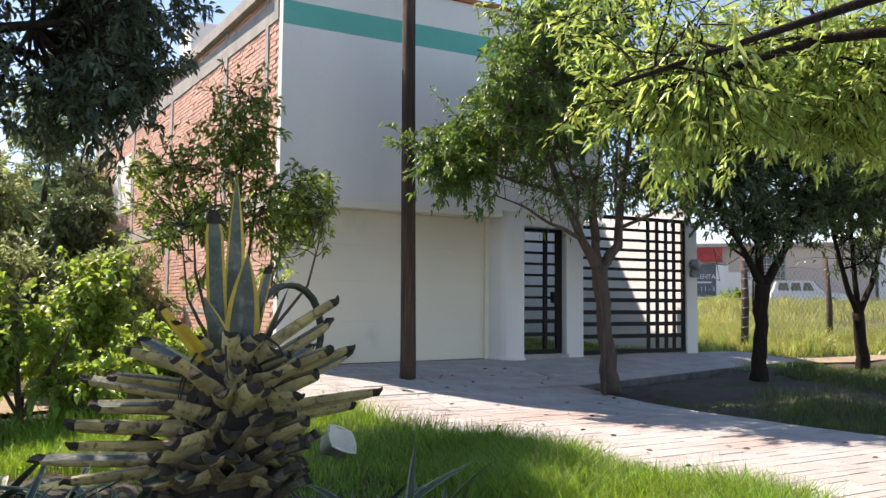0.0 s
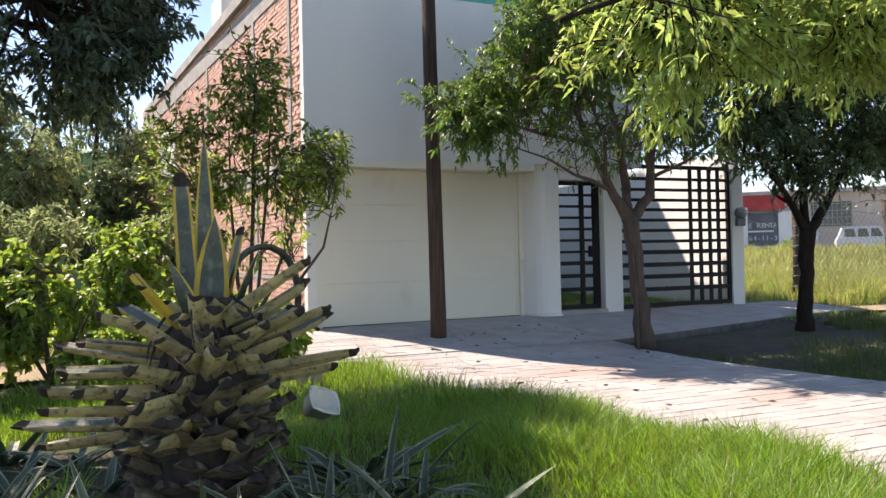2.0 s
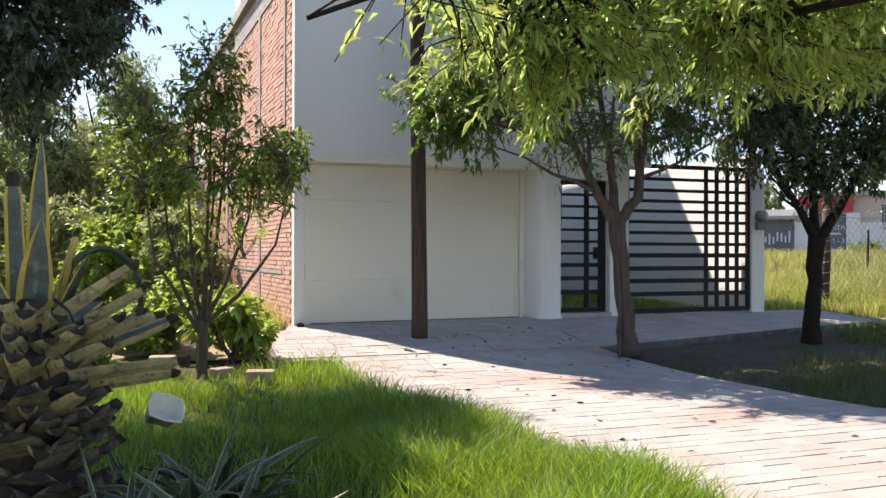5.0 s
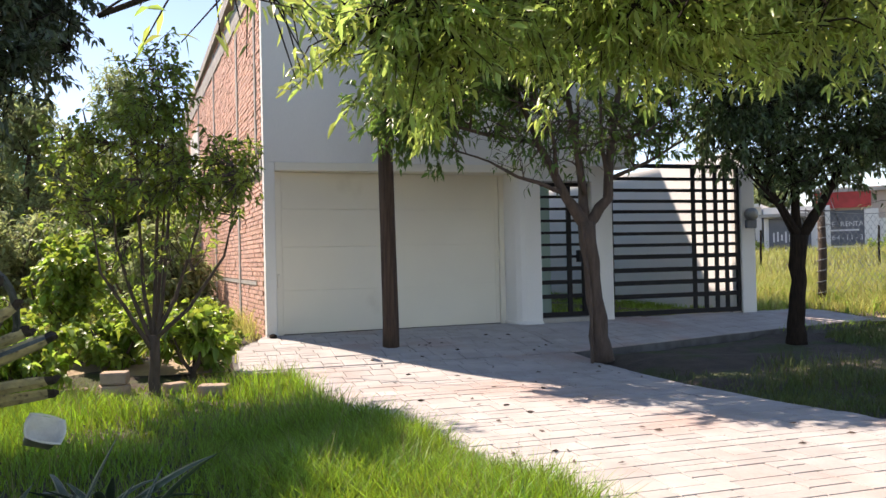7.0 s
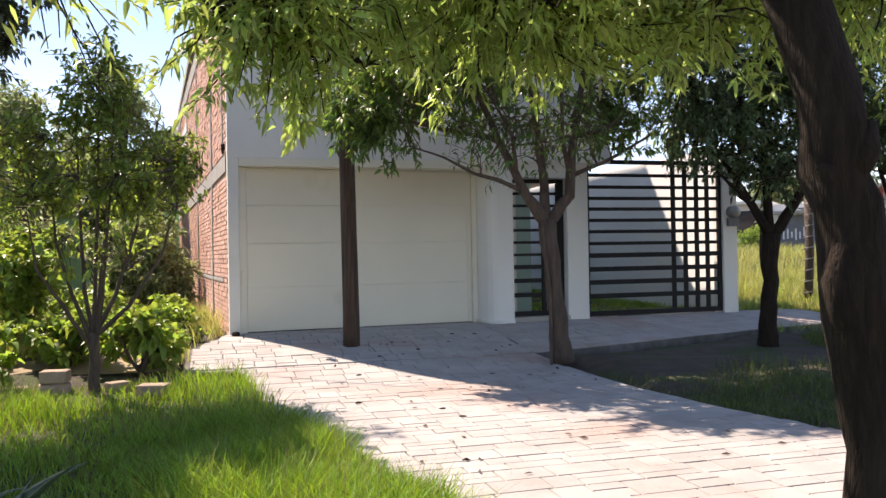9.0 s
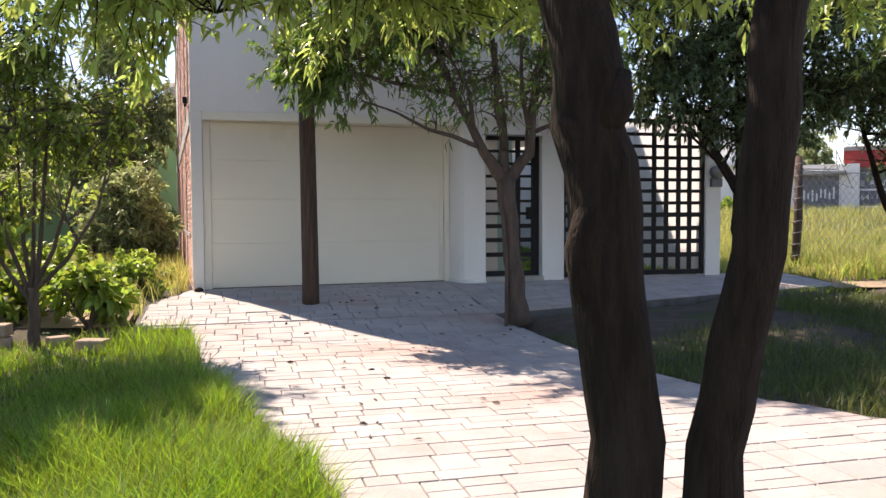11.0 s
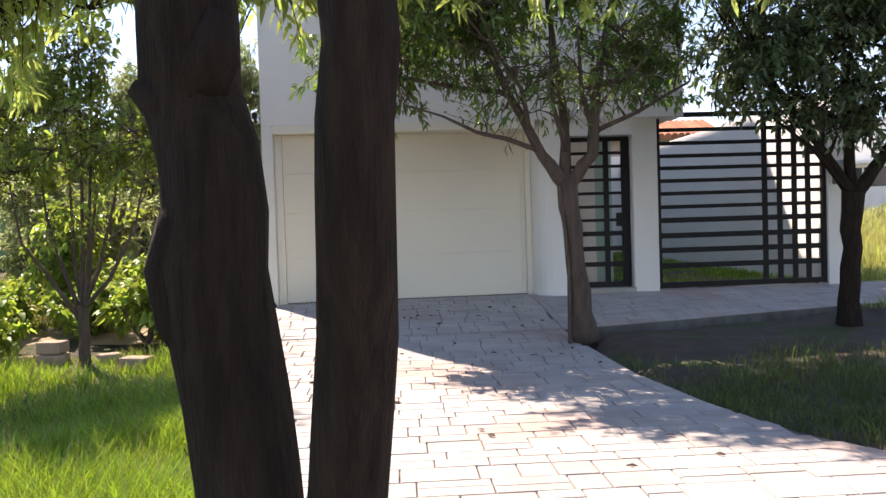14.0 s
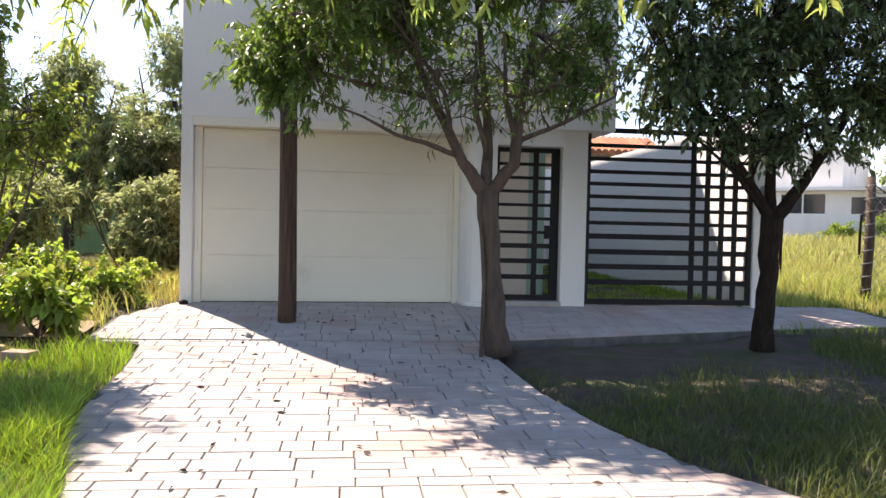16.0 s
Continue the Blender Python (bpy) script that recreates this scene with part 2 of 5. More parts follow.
def part(name, geo, material, parent, label="", smooth=False):
    """Links a Geo (built in world places) as one mesh under a thing or a part."""
    me = geo if isinstance(geo, bpy.types.Mesh) else geo.mesh(name, material, smooth)
    ob = new(name, me)
    ob.parent = parent
    if parent.parent is None:
        ob.matrix_parent_inverse = Matrix.Translation(-Vector(parent.location))
    if label:
        ob["label"] = label
    return ob


def solid(name, geo, material, label, category, kind="", group="", smooth=False):
    return tagged(new(name, geo.mesh(name, material, smooth)), label, category, group, kind)


def shell(name, at, kind_of, label):
    """A piece of the setting that holds parts."""
    return thing(name, at, label, kind_of, kind="structure")


def np_mesh(name, verts, tris, materials, smooth=True, slots=None):
    """verts (n, 3), tris (m, 3) as arrays."""
    me = bpy.data.meshes.new(name)
    me.vertices.add(len(verts))
    me.vertices.foreach_set("co", np.asarray(verts, np.float32).ravel())
    me.loops.add(len(tris) * 3)
    me.loops.foreach_set("vertex_index", np.asarray(tris, np.int32).ravel())
    me.polygons.add(len(tris))
    me.polygons.foreach_set("loop_start", np.arange(0, len(tris) * 3, 3, dtype=np.int32))
    if smooth:
        me.polygons.foreach_set("use_smooth", np.ones(len(tris), bool))
    for m in materials if isinstance(materials, (list, tuple)) else [materials]:
        me.materials.append(m)
    me.update(calc_edges=True)
    me.validate()
    return me


def unit(a):
    return a / np.maximum(np.linalg.norm(a, axis=1, keepdims=True), 1e-6)


def leaves_mesh(name, pos, way, length, width, material, rng, fold=0.25, droop=0.25):
    """Many leaves: two folded halves, widest at two fifths, with a drooping tip."""
    n = len(pos)
    way = unit(way)
    side = unit(np.cross(way, unit(rng.normal(size=(n, 3)) * 0.75 + np.array([0, 0, 1.0]))))
    up = np.cross(side, way)
    L, W = length[:, None], width[:, None]
    base = pos
    mid = pos + way * L * 0.42
    tip = pos + way * L + np.array([0, 0, -1.0]) * L * droop
    q = pos + way * L * 0.75 - np.array([0, 0, 1.0]) * L * droop * 0.45
    a, b = mid + side * W * 0.5 + up * W * fold, mid - side * W * 0.5 + up * W * fold
    c, d = q + side * W * 0.33 + up * W * fold * 0.6, q - side * W * 0.33 + up * W * fold * 0.6
    v = np.stack([base, a, mid, b, c, q, d, tip], 1).reshape(-1, 3)
    t = np.array([[0, 1, 2], [0, 2, 3], [1, 4, 5], [1, 5, 2], [2, 5, 6], [2, 6, 3], [4, 7, 5], [5, 7, 6]])
    tris = (t[None] + (np.arange(n) * 8)[:, None, None]).reshape(-1, 3)
    return np_mesh(name, v, tris, material)


def blades_mesh(name, base, height, width, lean, material, rng):
    """Many grass blades of two segments."""
    n = len(base)
    ang = rng.uniform(0, 2 * np.pi, n)
    side = np.stack([np.cos(ang), np.sin(ang), np.zeros(n)], 1)
    a2 = rng.uniform(0, 2 * np.pi, n)
    out = np.stack([np.cos(a2), np.sin(a2), np.zeros(n)], 1) * (lean * height * rng.uniform(0.2, 1.2, n))[:, None]
    up = np.stack([np.zeros(n), np.zeros(n), height], 1)
    w = width[:, None]
    m = base + up * 0.55 + out * 0.35
    v = np.stack([base + side * w, base - side * w, m + side * w * 0.7, m - side * w * 0.7, base + up * 0.95 + out], 1).reshape(-1, 3)
    t = np.array([[0, 1, 3], [0, 3, 2], [2, 3, 4]])
    tris = (t[None] + (np.arange(n) * 5)[:, None, None]).reshape(-1, 3)
    return np_mesh(name, v, tris, material)


# ---- lie of the land ----
def smooth(a, b, x):
    t = np.clip((x - a) / (b - a), 0, 1)
    return t * t * (3 - 2 * t)


def gz(x, y):
    """Height of the ground."""
    x, y = np.asarray(x, float), np.asarray(y, float)
    bed = smooth(0.0, 0.5, x - np.interp(y, *zip(*RIGHT))) * smooth(6.0, 8.3, y) * (1 - smooth(9.0, 9.5, y)) * (1 - smooth(14, 18, x))
    return -0.06 + 0.30 * smooth(7.8, 12.0, y) + 0.95 * smooth(26, 70, x + y) + 0.11 * bed


LEFT = ((-60.0, 4.9), (-2.0, 4.9), (0.4, 4.75), (2.0, 4.45), (3.0, 4.28), (4.0, 4.16), (4.7, 4.0), (5.4, 3.74), (6.5, 3.52), (8.2, 3.37), (9.3, 3.25), (9.31, 2.75), (10.6, 2.62), (11.85, 3.16))
RIGHT = ((-60.0, 14.0), (2.0, 11.5), (2.7, 9.8), (3.4, 8.75), (3.9, 8.25), (4.3, 7.9), (5.0, 7.55), (5.8, 7.33), (7.0, 7.16), (8.2, 7.12), (9.42, 7.0))


def edge(table, y):
    ys, xs = zip(*table)
    return float(np.interp(y, ys, xs))


def strip_front(x):
    """Front edge of the walk before the gate."""
    return float(np.interp(x, (7.0, 10.8, 13.4), (9.45, 10.15, 10.5)))


def paved(x, y):
    """True on the driveway and the walk before the house."""
    ok = (x > np.interp(y, *zip(*LEFT))) & (x < np.interp(y, *zip(*RIGHT))) & (y < 9.42)
    walkway = (y >= 9.42) & (y < 11.9) & (x > np.interp(y, *zip(*LEFT))) & (x < 13.2) & (y > np.interp(x, (7.0, 10.8, 13.4), (9.42, 10.15, 10.5)))
    return ok | walkway


# ground: one sheet to the horizon, dropped under the paving
rng = np.random.default_rng(4)
gx = np.concatenate([[-900, -300, -120, -60, -35, -22], np.arange(-14, 20, 0.35), [21, 24, 28, 33, 40, 50, 65, 90, 150, 400, 900]])
gy = np.concatenate([[-900, -300, -100, -40, -20, -10], np.arange(-5, 20, 0.35), [21, 23, 26, 30, 35, 42, 50, 60, 75, 100, 160, 400, 900]])
GX, GY = np.meshgrid(gx, gy)
GZ = gz(GX, GY)
near = (np.abs(GX) < 20) & (np.abs(GY) < 20)
GZ = GZ + np.where(near, 0.025 * np.sin(GX * 2.1 + 1.3 * np.sin(GY * 1.7)) * np.cos(GY * 2.6), 0) - 0.02
GZ = np.where(near & paved(GX, GY), GZ - 0.12, GZ)
GZ = np.where((GX > 7.3) & (GX < 13.3) & (GY > 8.3) & (GY < 10.6), GZ - 0.05, GZ)
gv = np.stack([GX.ravel(), GY.ravel(), GZ.ravel()], 1)
nx = len(gx)
i0 = (np.arange(len(gy) - 1)[:, None] * nx + np.arange(nx - 1)[None]).ravel()
gt = np.concatenate([np.stack([i0, i0 + 1, i0 + nx + 1], 1), np.stack([i0, i0 + nx + 1, i0 + nx], 1)])
tagged(new("ground", np_mesh("ground", gv, gt, M_SOIL)), "dark soil with sparse weeds and grass roots", "ground", kind="structure")

# ---- the house ----
FY = 11.87
house = thing("house", (3.15, FY, 0.2), "two-storey white rendered house with bare brick side wall", "house")
FW = 11.64
part("front_wall", Geo().box(3.19, 3.335, FW, FY + 0.3, -0.2, 2.80, 0.012), M_WHITE, house)
pier_plan = ((7.09, 12.3), (7.09, 12.06), (7.17, 11.79), (7.23, 11.70), (7.31, 11.67), (7.575, 11.67), (7.575, 12.17), (7.3, 12.3))
part("pier", Geo().add([(x, y, z) for z in (-0.2, 2.80) for x, y in pier_plan], [tuple(range(7, -1, -1)), tuple(range(8, 16))] + [(k, (k + 1) % 8, 8 + (k + 1) % 8, 8 + k) for k in range(8)]), M_WHITE, house, "white render pier with a rounded edge and faint stains")
part("door_head", Geo().box(7.576, 8.56, FW + 0.05, FY + 0.28, 2.56, 2.80), M_WHITE, house)
part("upper_wall", Geo().box(3.19, 9.3, FW, FY + 0.3, 2.80, 5.42, 0.01), M_WHITE, house, "plain white upper wall")
part("painted_band", Geo().box(3.19, 9.3, FW - 0.003, FY + 0.3, 5.42, 5.78), M_TEAL, house, "turquoise painted stripe")
part("parapet", Geo().box(3.19, 9.3, FW, FY + 0.3, 5.78, 6.3, 0.01), M_WHITE, house)
part("pillar", Geo().box(8.56, 8.94, FY - 0.10, FY + 0.3, -0.1, 2.82, 0.02), M_WHITE, house, "white pillar between door and gate")
part("skirt", Geo().tube([(7.09, 12.05, 0.26), (7.16, 11.78, 0.25), (7.22, 11.69, 0.24), (7.31, 11.655, 0.235), (7.57, 11.655, 0.235)], [0.03, 0.04, 0.05, 0.05, 0.045], 8), M_WHITE, house, "rounded plaster foot of the pier", smooth=True)
cap = Geo()
for i in range(12):
    cap.box(3.2 + i * 0.5, 3.68 + i * 0.5, FW - 0.06, FY + 0.32, 6.3, 6.37 + 0.01 * (i % 2), 0.012)
part("coping", cap, M_TERRA, house, "red brick coping")
rg_ = [(3.0, FY + 0.3), (9.28, FY + 0.3), (9.28, 27.6), (1.9, 27.6)]
part("roof", Geo().add([(x, y, z) for z in (6.0, 6.2) for x, y in rg_], [(3, 2, 1, 0), (4, 5, 6, 7)] + [(i, (i + 1) % 4, 4 + (i + 1) % 4, 4 + i) for i in range(4)]), M_CONC, house)
part("side_wall", Geo().box(9.0, 9.3, FY + 0.3, 27.6, 2.9, 6.3), M_WHITE, house)
part("lower_side_wall", Geo().box(8.6, 8.9, 14.2, 27.6, -0.1, 2.9), M_AQUA, house, "pale turquoise painted passage wall")
part("porch_wall", Geo().box(7.3, 8.6, 14.2, 14.45, -0.1, 2.9), M_WHITE, house)
part("porch_side_wall", Geo().box(7.2, 7.4, FY + 0.3, 14.2, -0.1, 2.8), M_WHITE, house)
part("porch_ceiling", Geo().box(7.0, 9.3, FY + 0.3, 27.6, 2.82, 2.9), M_WHITE, house)
part("rear_wall", Geo().box(2.0, 9.3, 27.6, 27.9, -0.2, 6.3), M_WHITE, house)
part("roof_room", Geo().box(6.0, 9.3, 18.6, 27.0, 6.2, 8.85, 0.02), M_WHITE, house, "white room on the flat roof")
part("roof_tank_base", Geo().box(2.85, 4.1, 17.2, 18.6, 6.2, 7.1, 0.02), M_WHITE, house, "white block at the roof edge")
g = Geo().tube([(3.12, FW - 0.03, 2.86), (3.12, FW - 0.12, 2.9)], [0.02, 0.02], 8).box(3.09, 3.15, FW - 0.2, FW - 0.06, 2.88, 2.97, 0.015)
part("wall_lamp", g, M_IRON, house, "small dark spotlight at the corner")

# brick side wall, running back a little to the outside
SLANT = -0.08
bdir = Vector((SLANT, 1, 0)).normalized()
bn = Vector((-bdir.y, bdir.x, 0))
BR0 = Vector((3.19, FW + 0.02, 0))
BLEN = 16.0
brot = Matrix.Rotation(math.atan2(bdir.y, bdir.x), 4, "Z")


def wall_pt(s, out, z):
    p = BR0 + bdir * s + bn * out
    return (p.x, p.y, z)


def wall_box(s0, s1, o0, o1, z0, z1, geo):
    v = [wall_pt(s, o, z) for z in (z0, z1) for s, o in ((s0, o0), (s1, o0), (s1, o1), (s0, o1))]
    return geo.add(v, [(0, 3, 2, 1), (4, 5, 6, 7), (0, 1, 5, 4), (1, 2, 6, 5), (2, 3, 7, 6), (3, 0, 4, 7)])


side = shell("wall_brick", wall_pt(0, 0, 0.1), "wall", "bare red brick party wall with concrete beams, sunlit")
part("mortar_bed", wall_box(0, BLEN, -0.11, -0.004, -0.2, 6.3, Geo()), M_MORTAR, side)
beams = ((2.62, 2.86), (5.52, 5.86))
for z0, z1 in beams:
    part("concrete_beam", wall_box(0.14, BLEN, -0.1, 0.028, z0, z1, Geo()), M_CONC, side, "grey concrete ring beam")
for s0 in (2.6, 6.4, 10.2, 14.0):
    part("concrete_column", wall_box(s0, s0 + 0.17, -0.1, 0.03, 0.0, 6.1, Geo()), M_CONC, side, "thin concrete tie column")
part("concrete_column", wall_box(0.55, 0.68, -0.1, 0.03, 2.9, 6.2, Geo()), M_CONC, side)
part("corner_render", wall_box(-0.02, 0.13, -0.1, 0.012, 0.0, 6.3, Geo()), M_WHITE, side, "ragged edge of white render")
part("ledge", wall_box(0.8, 6.2, -0.1, 0.025, 0.98, 1.04, Geo()), M_CONC, side)
part("render_patch", wall_box(10.5, 12.9, -0.1, 0.03, 3.5, 5.0, Geo()), M_WHITE, side, "white rendered patch")


# ---- garage door ----
gd = thing("garage_door", (5.1, FY + 0.05, 0.25), "closed cream sectional garage door with four panels", "garage door")
DX0, DX1 = 3.44, 7.0


def askew(geo):
    """The door runs back a little from its left jamb to its right one."""
    geo.v = [(x, y - 0.12 + 0.073 * (x - DX0), z) for x, y, z in geo.v]
    return geo


def gd_part(name, geo, material=None, label=""):
    return part(name, askew(geo), material or M_CREAM, gd, label)


zs = (0.25, 0.90, 1.55, 2.12, 2.67)
for a, b in zip(zs, zs[1:]):
    gd_part("panel", Geo().box(DX0 + 0.004, DX1 - 0.004, FY + 0.07, FY + 0.12, a + 0.003, b - 0.003, 0.004))
gd_part("backing", Geo().box(DX0, DX1, FY + 0.085, FY + 0.14, 0.24, 2.7))
gd_part("bottom_seal", Geo().box(DX0, DX1, FY + 0.06, FY + 0.13, 0.215, 0.25), M_GAP, "black rubber seal")
for a, b in ((3.337, 3.44), (7.0, 7.088)):
    gd_part("jamb", Geo().box(a, b, FY + 0.03, FY + 0.2, 0.15, 2.68, 0.008), None, "cream metal jamb")
part("lintel", Geo().box(3.337, 7.10, FW - 0.012, FY + 0.36, 2.68, 2.80, 0.01), M_CREAM, gd, "cream lintel trim")
for a, z in ((3.355, 0.95), (7.03, 1.0)):
    gd_part("lock", Geo().box(a, a + 0.04, FY + 0.0, FY + 0.04, z, z + 0.2, 0.008))
gd_part("light_rod", Geo().tube([(6.93, FY + 0.06, 0.3), (6.93, FY + 0.06, 2.1)], [0.005, 0.005], 6))
solid("drain_cap", Geo().tube([(3.26, FW - 0.1, 0.17), (3.26, FW - 0.1, 0.27), (3.26, FW - 0.1, 0.29)], [0.06, 0.06, 0.02], 12), M_BARK, "small round rusty pipe end beside the garage", "pipe", smooth=True)

# ---- barred street door ----
door = thing("street_door", (8.08, FY + 0.1, 0.3), "closed black iron street door with horizontal bars", "door")


def bar(parent, x0, x1, z0, z1, name="bar", y0=0.06, y1=0.1):
    return part(name, Geo().box(x0, x1, FY + y0, FY + y1, z0, z1, 0.004), M_IRON, parent)


bar(door, 7.577, 7.655, 0.31, 2.55, "frame_post", 0.04, 0.11)
bar(door, 8.44, 8.555, 0.31, 2.55, "frame_post", 0.04, 0.11)
bar(door, 7.656, 8.439, 2.49, 2.55, "frame_rail", 0.04, 0.11)
bar(door, 7.656, 8.439, 0.31, 0.39, "frame_rail", 0.04, 0.11)
bar(door, 8.17, 8.24, 0.391, 2.489, "upright", 0.045, 0.105)
z = 0.62
for i in range(9):
    h = 0.07 if i < 3 else 0.045
    bar(door, 7.656, 8.169, z, z + h)
    bar(door, 8.241, 8.439, z, z + h)
    z += 0.235 - 0.011 * i if i < 4 else 0.2
part("lock_case", Geo().box(8.36, 8.44, FY + 0.02, FY + 0.13, 1.22, 1.42, 0.006), M_IRON, door)
solid("door_step", Geo().box(7.58, 8.57, FY - 0.16, FY + 0.3, 0.1, 0.31, 0.012), M_CONC, "grey concrete doorstep below the iron door", "step", kind="structure")

# ---- sliding gate ----
gate = thing("iron_gate", (10.25, FY + 0.05, 0.25), "black iron gate of flat horizontal bars with a lattice end", "gate")
bar(gate, 8.965, 9.02, 0.27, 2.89, "frame_post", 0.02, 0.08)
bar(gate, 11.50, 11.565, 0.27, 2.89, "frame_post", 0.02, 0.08)
bar(gate, 9.021, 11.499, 2.82, 2.89, "frame_rail", 0.02, 0.08)
bar(gate, 9.021, 11.499, 0.27, 0.35, "frame_rail", 0.02, 0.08)
for i, zc in enumerate((0.60, 0.83, 1.05, 1.28, 1.48, 1.68, 1.87, 2.06, 2.24, 2.43, 2.63)):
    h = 0.04 if i < 4 else 0.029
    bar(gate, 9.021, 11.499, zc - h, zc + h, "bar", 0.03, 0.045)
for xc in (10.63, 10.86, 11.09, 11.30):
    bar(gate, xc - 0.041, xc + 0.041, 0.351, 2.819, "upright", 0.047, 0.07)
solid("gate_post", Geo().box(11.57, 11.86, FY - 0.02, FY + 0.28, 0.0, 2.86, 0.02), M_WHITE, "white rendered square gate post", "post", kind="structure")
meter = thing("electricity_meter", (11.72, FY - 0.06, 1.95), "round grey electricity meter on the gate post", "meter")
part("glass_dome", Geo().tube([(11.74, FY - 0.022, 2.0), (11.74, FY - 0.14, 2.0), (11.74, FY - 0.18, 2.0)], [0.11, 0.11, 0.05], 14), M_WIRE, meter, smooth=True)
part("case", Geo().box(11.64, 11.84, FY - 0.10, FY - 0.021, 1.75, 1.9, 0.01), M_SHUT, meter)

# garden behind the gate
solid("wall_garden_side", Geo().box(11.80, 12.02, FY + 0.28, 24.0, -0.1, 3.2, 0.015), M_LIME, "white rendered garden wall, half in sun", "wall", kind="structure")
solid("wall_garden_back", Geo().box(8.9, 11.80, 23.8, 24.0, -0.1, 3.2, 0.015), M_LIME, "white rendered garden wall behind the gate", "wall", kind="structure")
troof = thing("tiled_roof", (12.0, 25.5, 4.0), "low roof of curved terracotta tiles beyond the garden wall", "roof")
part("wall", Geo().box(10.6, 15.2, 25.2, 28, 0, 4.0), M_BEIGE, troof)
tg = Geo()
for i in range(24):
    x = 10.4 + i * 0.21
    tg.tube([(x, 24.6, 3.85), (x, 26.2, 4.45)], [0.11, 0.11], 8)
part("tile_rows", tg, M_TERRA, troof)

# ---- pole ----
pole = thing("utility_pole", (4.735, 10.39, 0.06), "dark weathered round wooden utility pole", "pole")
part("shaft", Geo().tube([(4.735, 10.39, 0.0), (4.735, 10.39, 0.5), (4.725, 10.39, 1.6), (4.70, 10.39, 4), (4.67, 10.40, 9.0)], [0.118, 0.112, 0.106, 0.102, 0.085], 18, 0.06), M_POLE, pole, smooth=True)
for zc in (6.6, 7.2):
    part("band", Geo().tube([(4.685, 10.395, zc), (4.685, 10.395, zc + 0.05)], [0.115, 0.115], 14), M_WIRE, pole)


# ---- trees ----
def curve_pts(a, b, n, rnd, wob, sag=0.0):
    a, b = Vector(a), Vector(b)
    L = (b - a).length
    o1 = Vector([rnd.uniform(-1, 1) for _ in range(3)]) * L * wob
    out = []
    for i in range(n + 1):
        t = i / n
        p = a.lerp(b, t) + o1 * math.sin(math.pi * t) + Vector((0, 0, -sag * L * 4 * t * (1 - t)))
        p += Vector([rnd.uniform(-1, 1) for _ in range(3)]) * L * 0.02 * math.sin(math.pi * t)
        out.append(p)
    return out


def tree(name, label, seed, stems, blobs, leaf_mat, bark, leaf_len=(0.07, 0.11), ratio=0.36, per=26, twig=0.35, droop=0.3, kind_cat="tree", limb_r=0.035, hang=-0.15, shell_bias=0.5, base=None):
    """stems: lists of (point, radius) for the trunk and the main limbs; blobs: (centre, radii, sprays)."""
    rnd = random.Random(seed)
    rg = np.random.default_rng(seed)
    root = thing(name, base or stems[0][0][0], label, kind_cat)
    nodes = []
    for k, st in enumerate(stems):
        pts, rad = [], []
        for (p, r), (q, s) in zip(st, st[1:]):
            m = 3
            for i in range(m):
                t = i / m
                pts.append(Vector(p).lerp(Vector(q), t))
                rad.append(r + (s - r) * t)
        pts.append(Vector(st[-1][0]))
        rad.append(st[-1][1])
        for i in range(1, len(pts) - 1):
            pts[i] = pts[i] + Vector([rnd.uniform(-1, 1) for _ in range(3)]) * rad[i] * 0.16
        part("trunk" if k == 0 else "limb", Geo().tube(pts, rad, 18 if k == 0 else 14, 0.16), bark, root, smooth=True)
        nodes += [(p, r) for p, r in zip(pts, rad)][len(pts) // 3 if k else len(pts) - 1:]
    br = Geo()
    P, W = [], []
    for c, rr, count, *own in blobs:
        c = Vector(c)
        each = own[0] if own else per
        arms = []
        for _ in range(max(3, count // (6 if own else 13))):
            u = Vector([rnd.gauss(0, 1) for _ in range(3)]).normalized()
            e = c + Vector((u.x * rr[0], u.y * rr[1], u.z * rr[2])) * rnd.uniform(0.35, 0.8)
            src = min(nodes, key=lambda q: (q[0] - e).length + rnd.uniform(0, 0.5))
            pts = curve_pts(src[0], e, 6, rnd, 0.10)
            r0 = min(src[1] * 0.6, limb_r)
            br.tube(pts, [r0 * (1 - 0.75 * i / 6) for i in range(7)], 6, caps=False)
            arms += pts[2:]
        for _ in range(count):
            u = Vector([rnd.gauss(0, 1) for _ in range(3)]).normalized()
            lump = 0.75 + 0.5 * noise.noise(u * 2.2 + c)
            e = c + Vector((u.x * rr[0], u.y * rr[1], u.z * rr[2])) * (rnd.random() ** shell_bias) * lump
            s = min(arms, key=lambda q: (q - e).length)
            pts = curve_pts(s, e, 4, rnd, 0.12)
            out = (e - s).normalized() if (e - s).length > 0.05 else u
            end = e + (out + Vector((0, 0, hang)) + Vector([rnd.uniform(-0.5, 0.5) for _ in range(3)])).normalized() * twig
            br.tube(pts + [end], [0.007, 0.006, 0.005, 0.005, 0.004, 0.002], 4, caps=False)
            k = rnd.randint(int(each * 0.6), int(each * 1.3))
            t = rg.random(k)[:, None] ** 0.8
            a, b = np.array(pts[2]), np.array(end)
            d = unit((b - a)[None])[0]
            P.append(a + (b - a) * t + rg.normal(size=(k, 3)) * 0.02)
            W.append(d * 0.55 + rg.normal(size=(k, 3)) * 0.62 + np.array([0, 0, hang]))
    part("twig_growth", br, bark, root)["kind"] = "stuff"
    P, W = np.concatenate(P), np.concatenate(W)
    ln = rg.uniform(*leaf_len, len(P))
    part("crown", leaves_mesh("crown", P, W, ln, ln * ratio * rg.uniform(0.75, 1.2, len(P)), leaf_mat, rg, droop=droop), None, root)
    return root


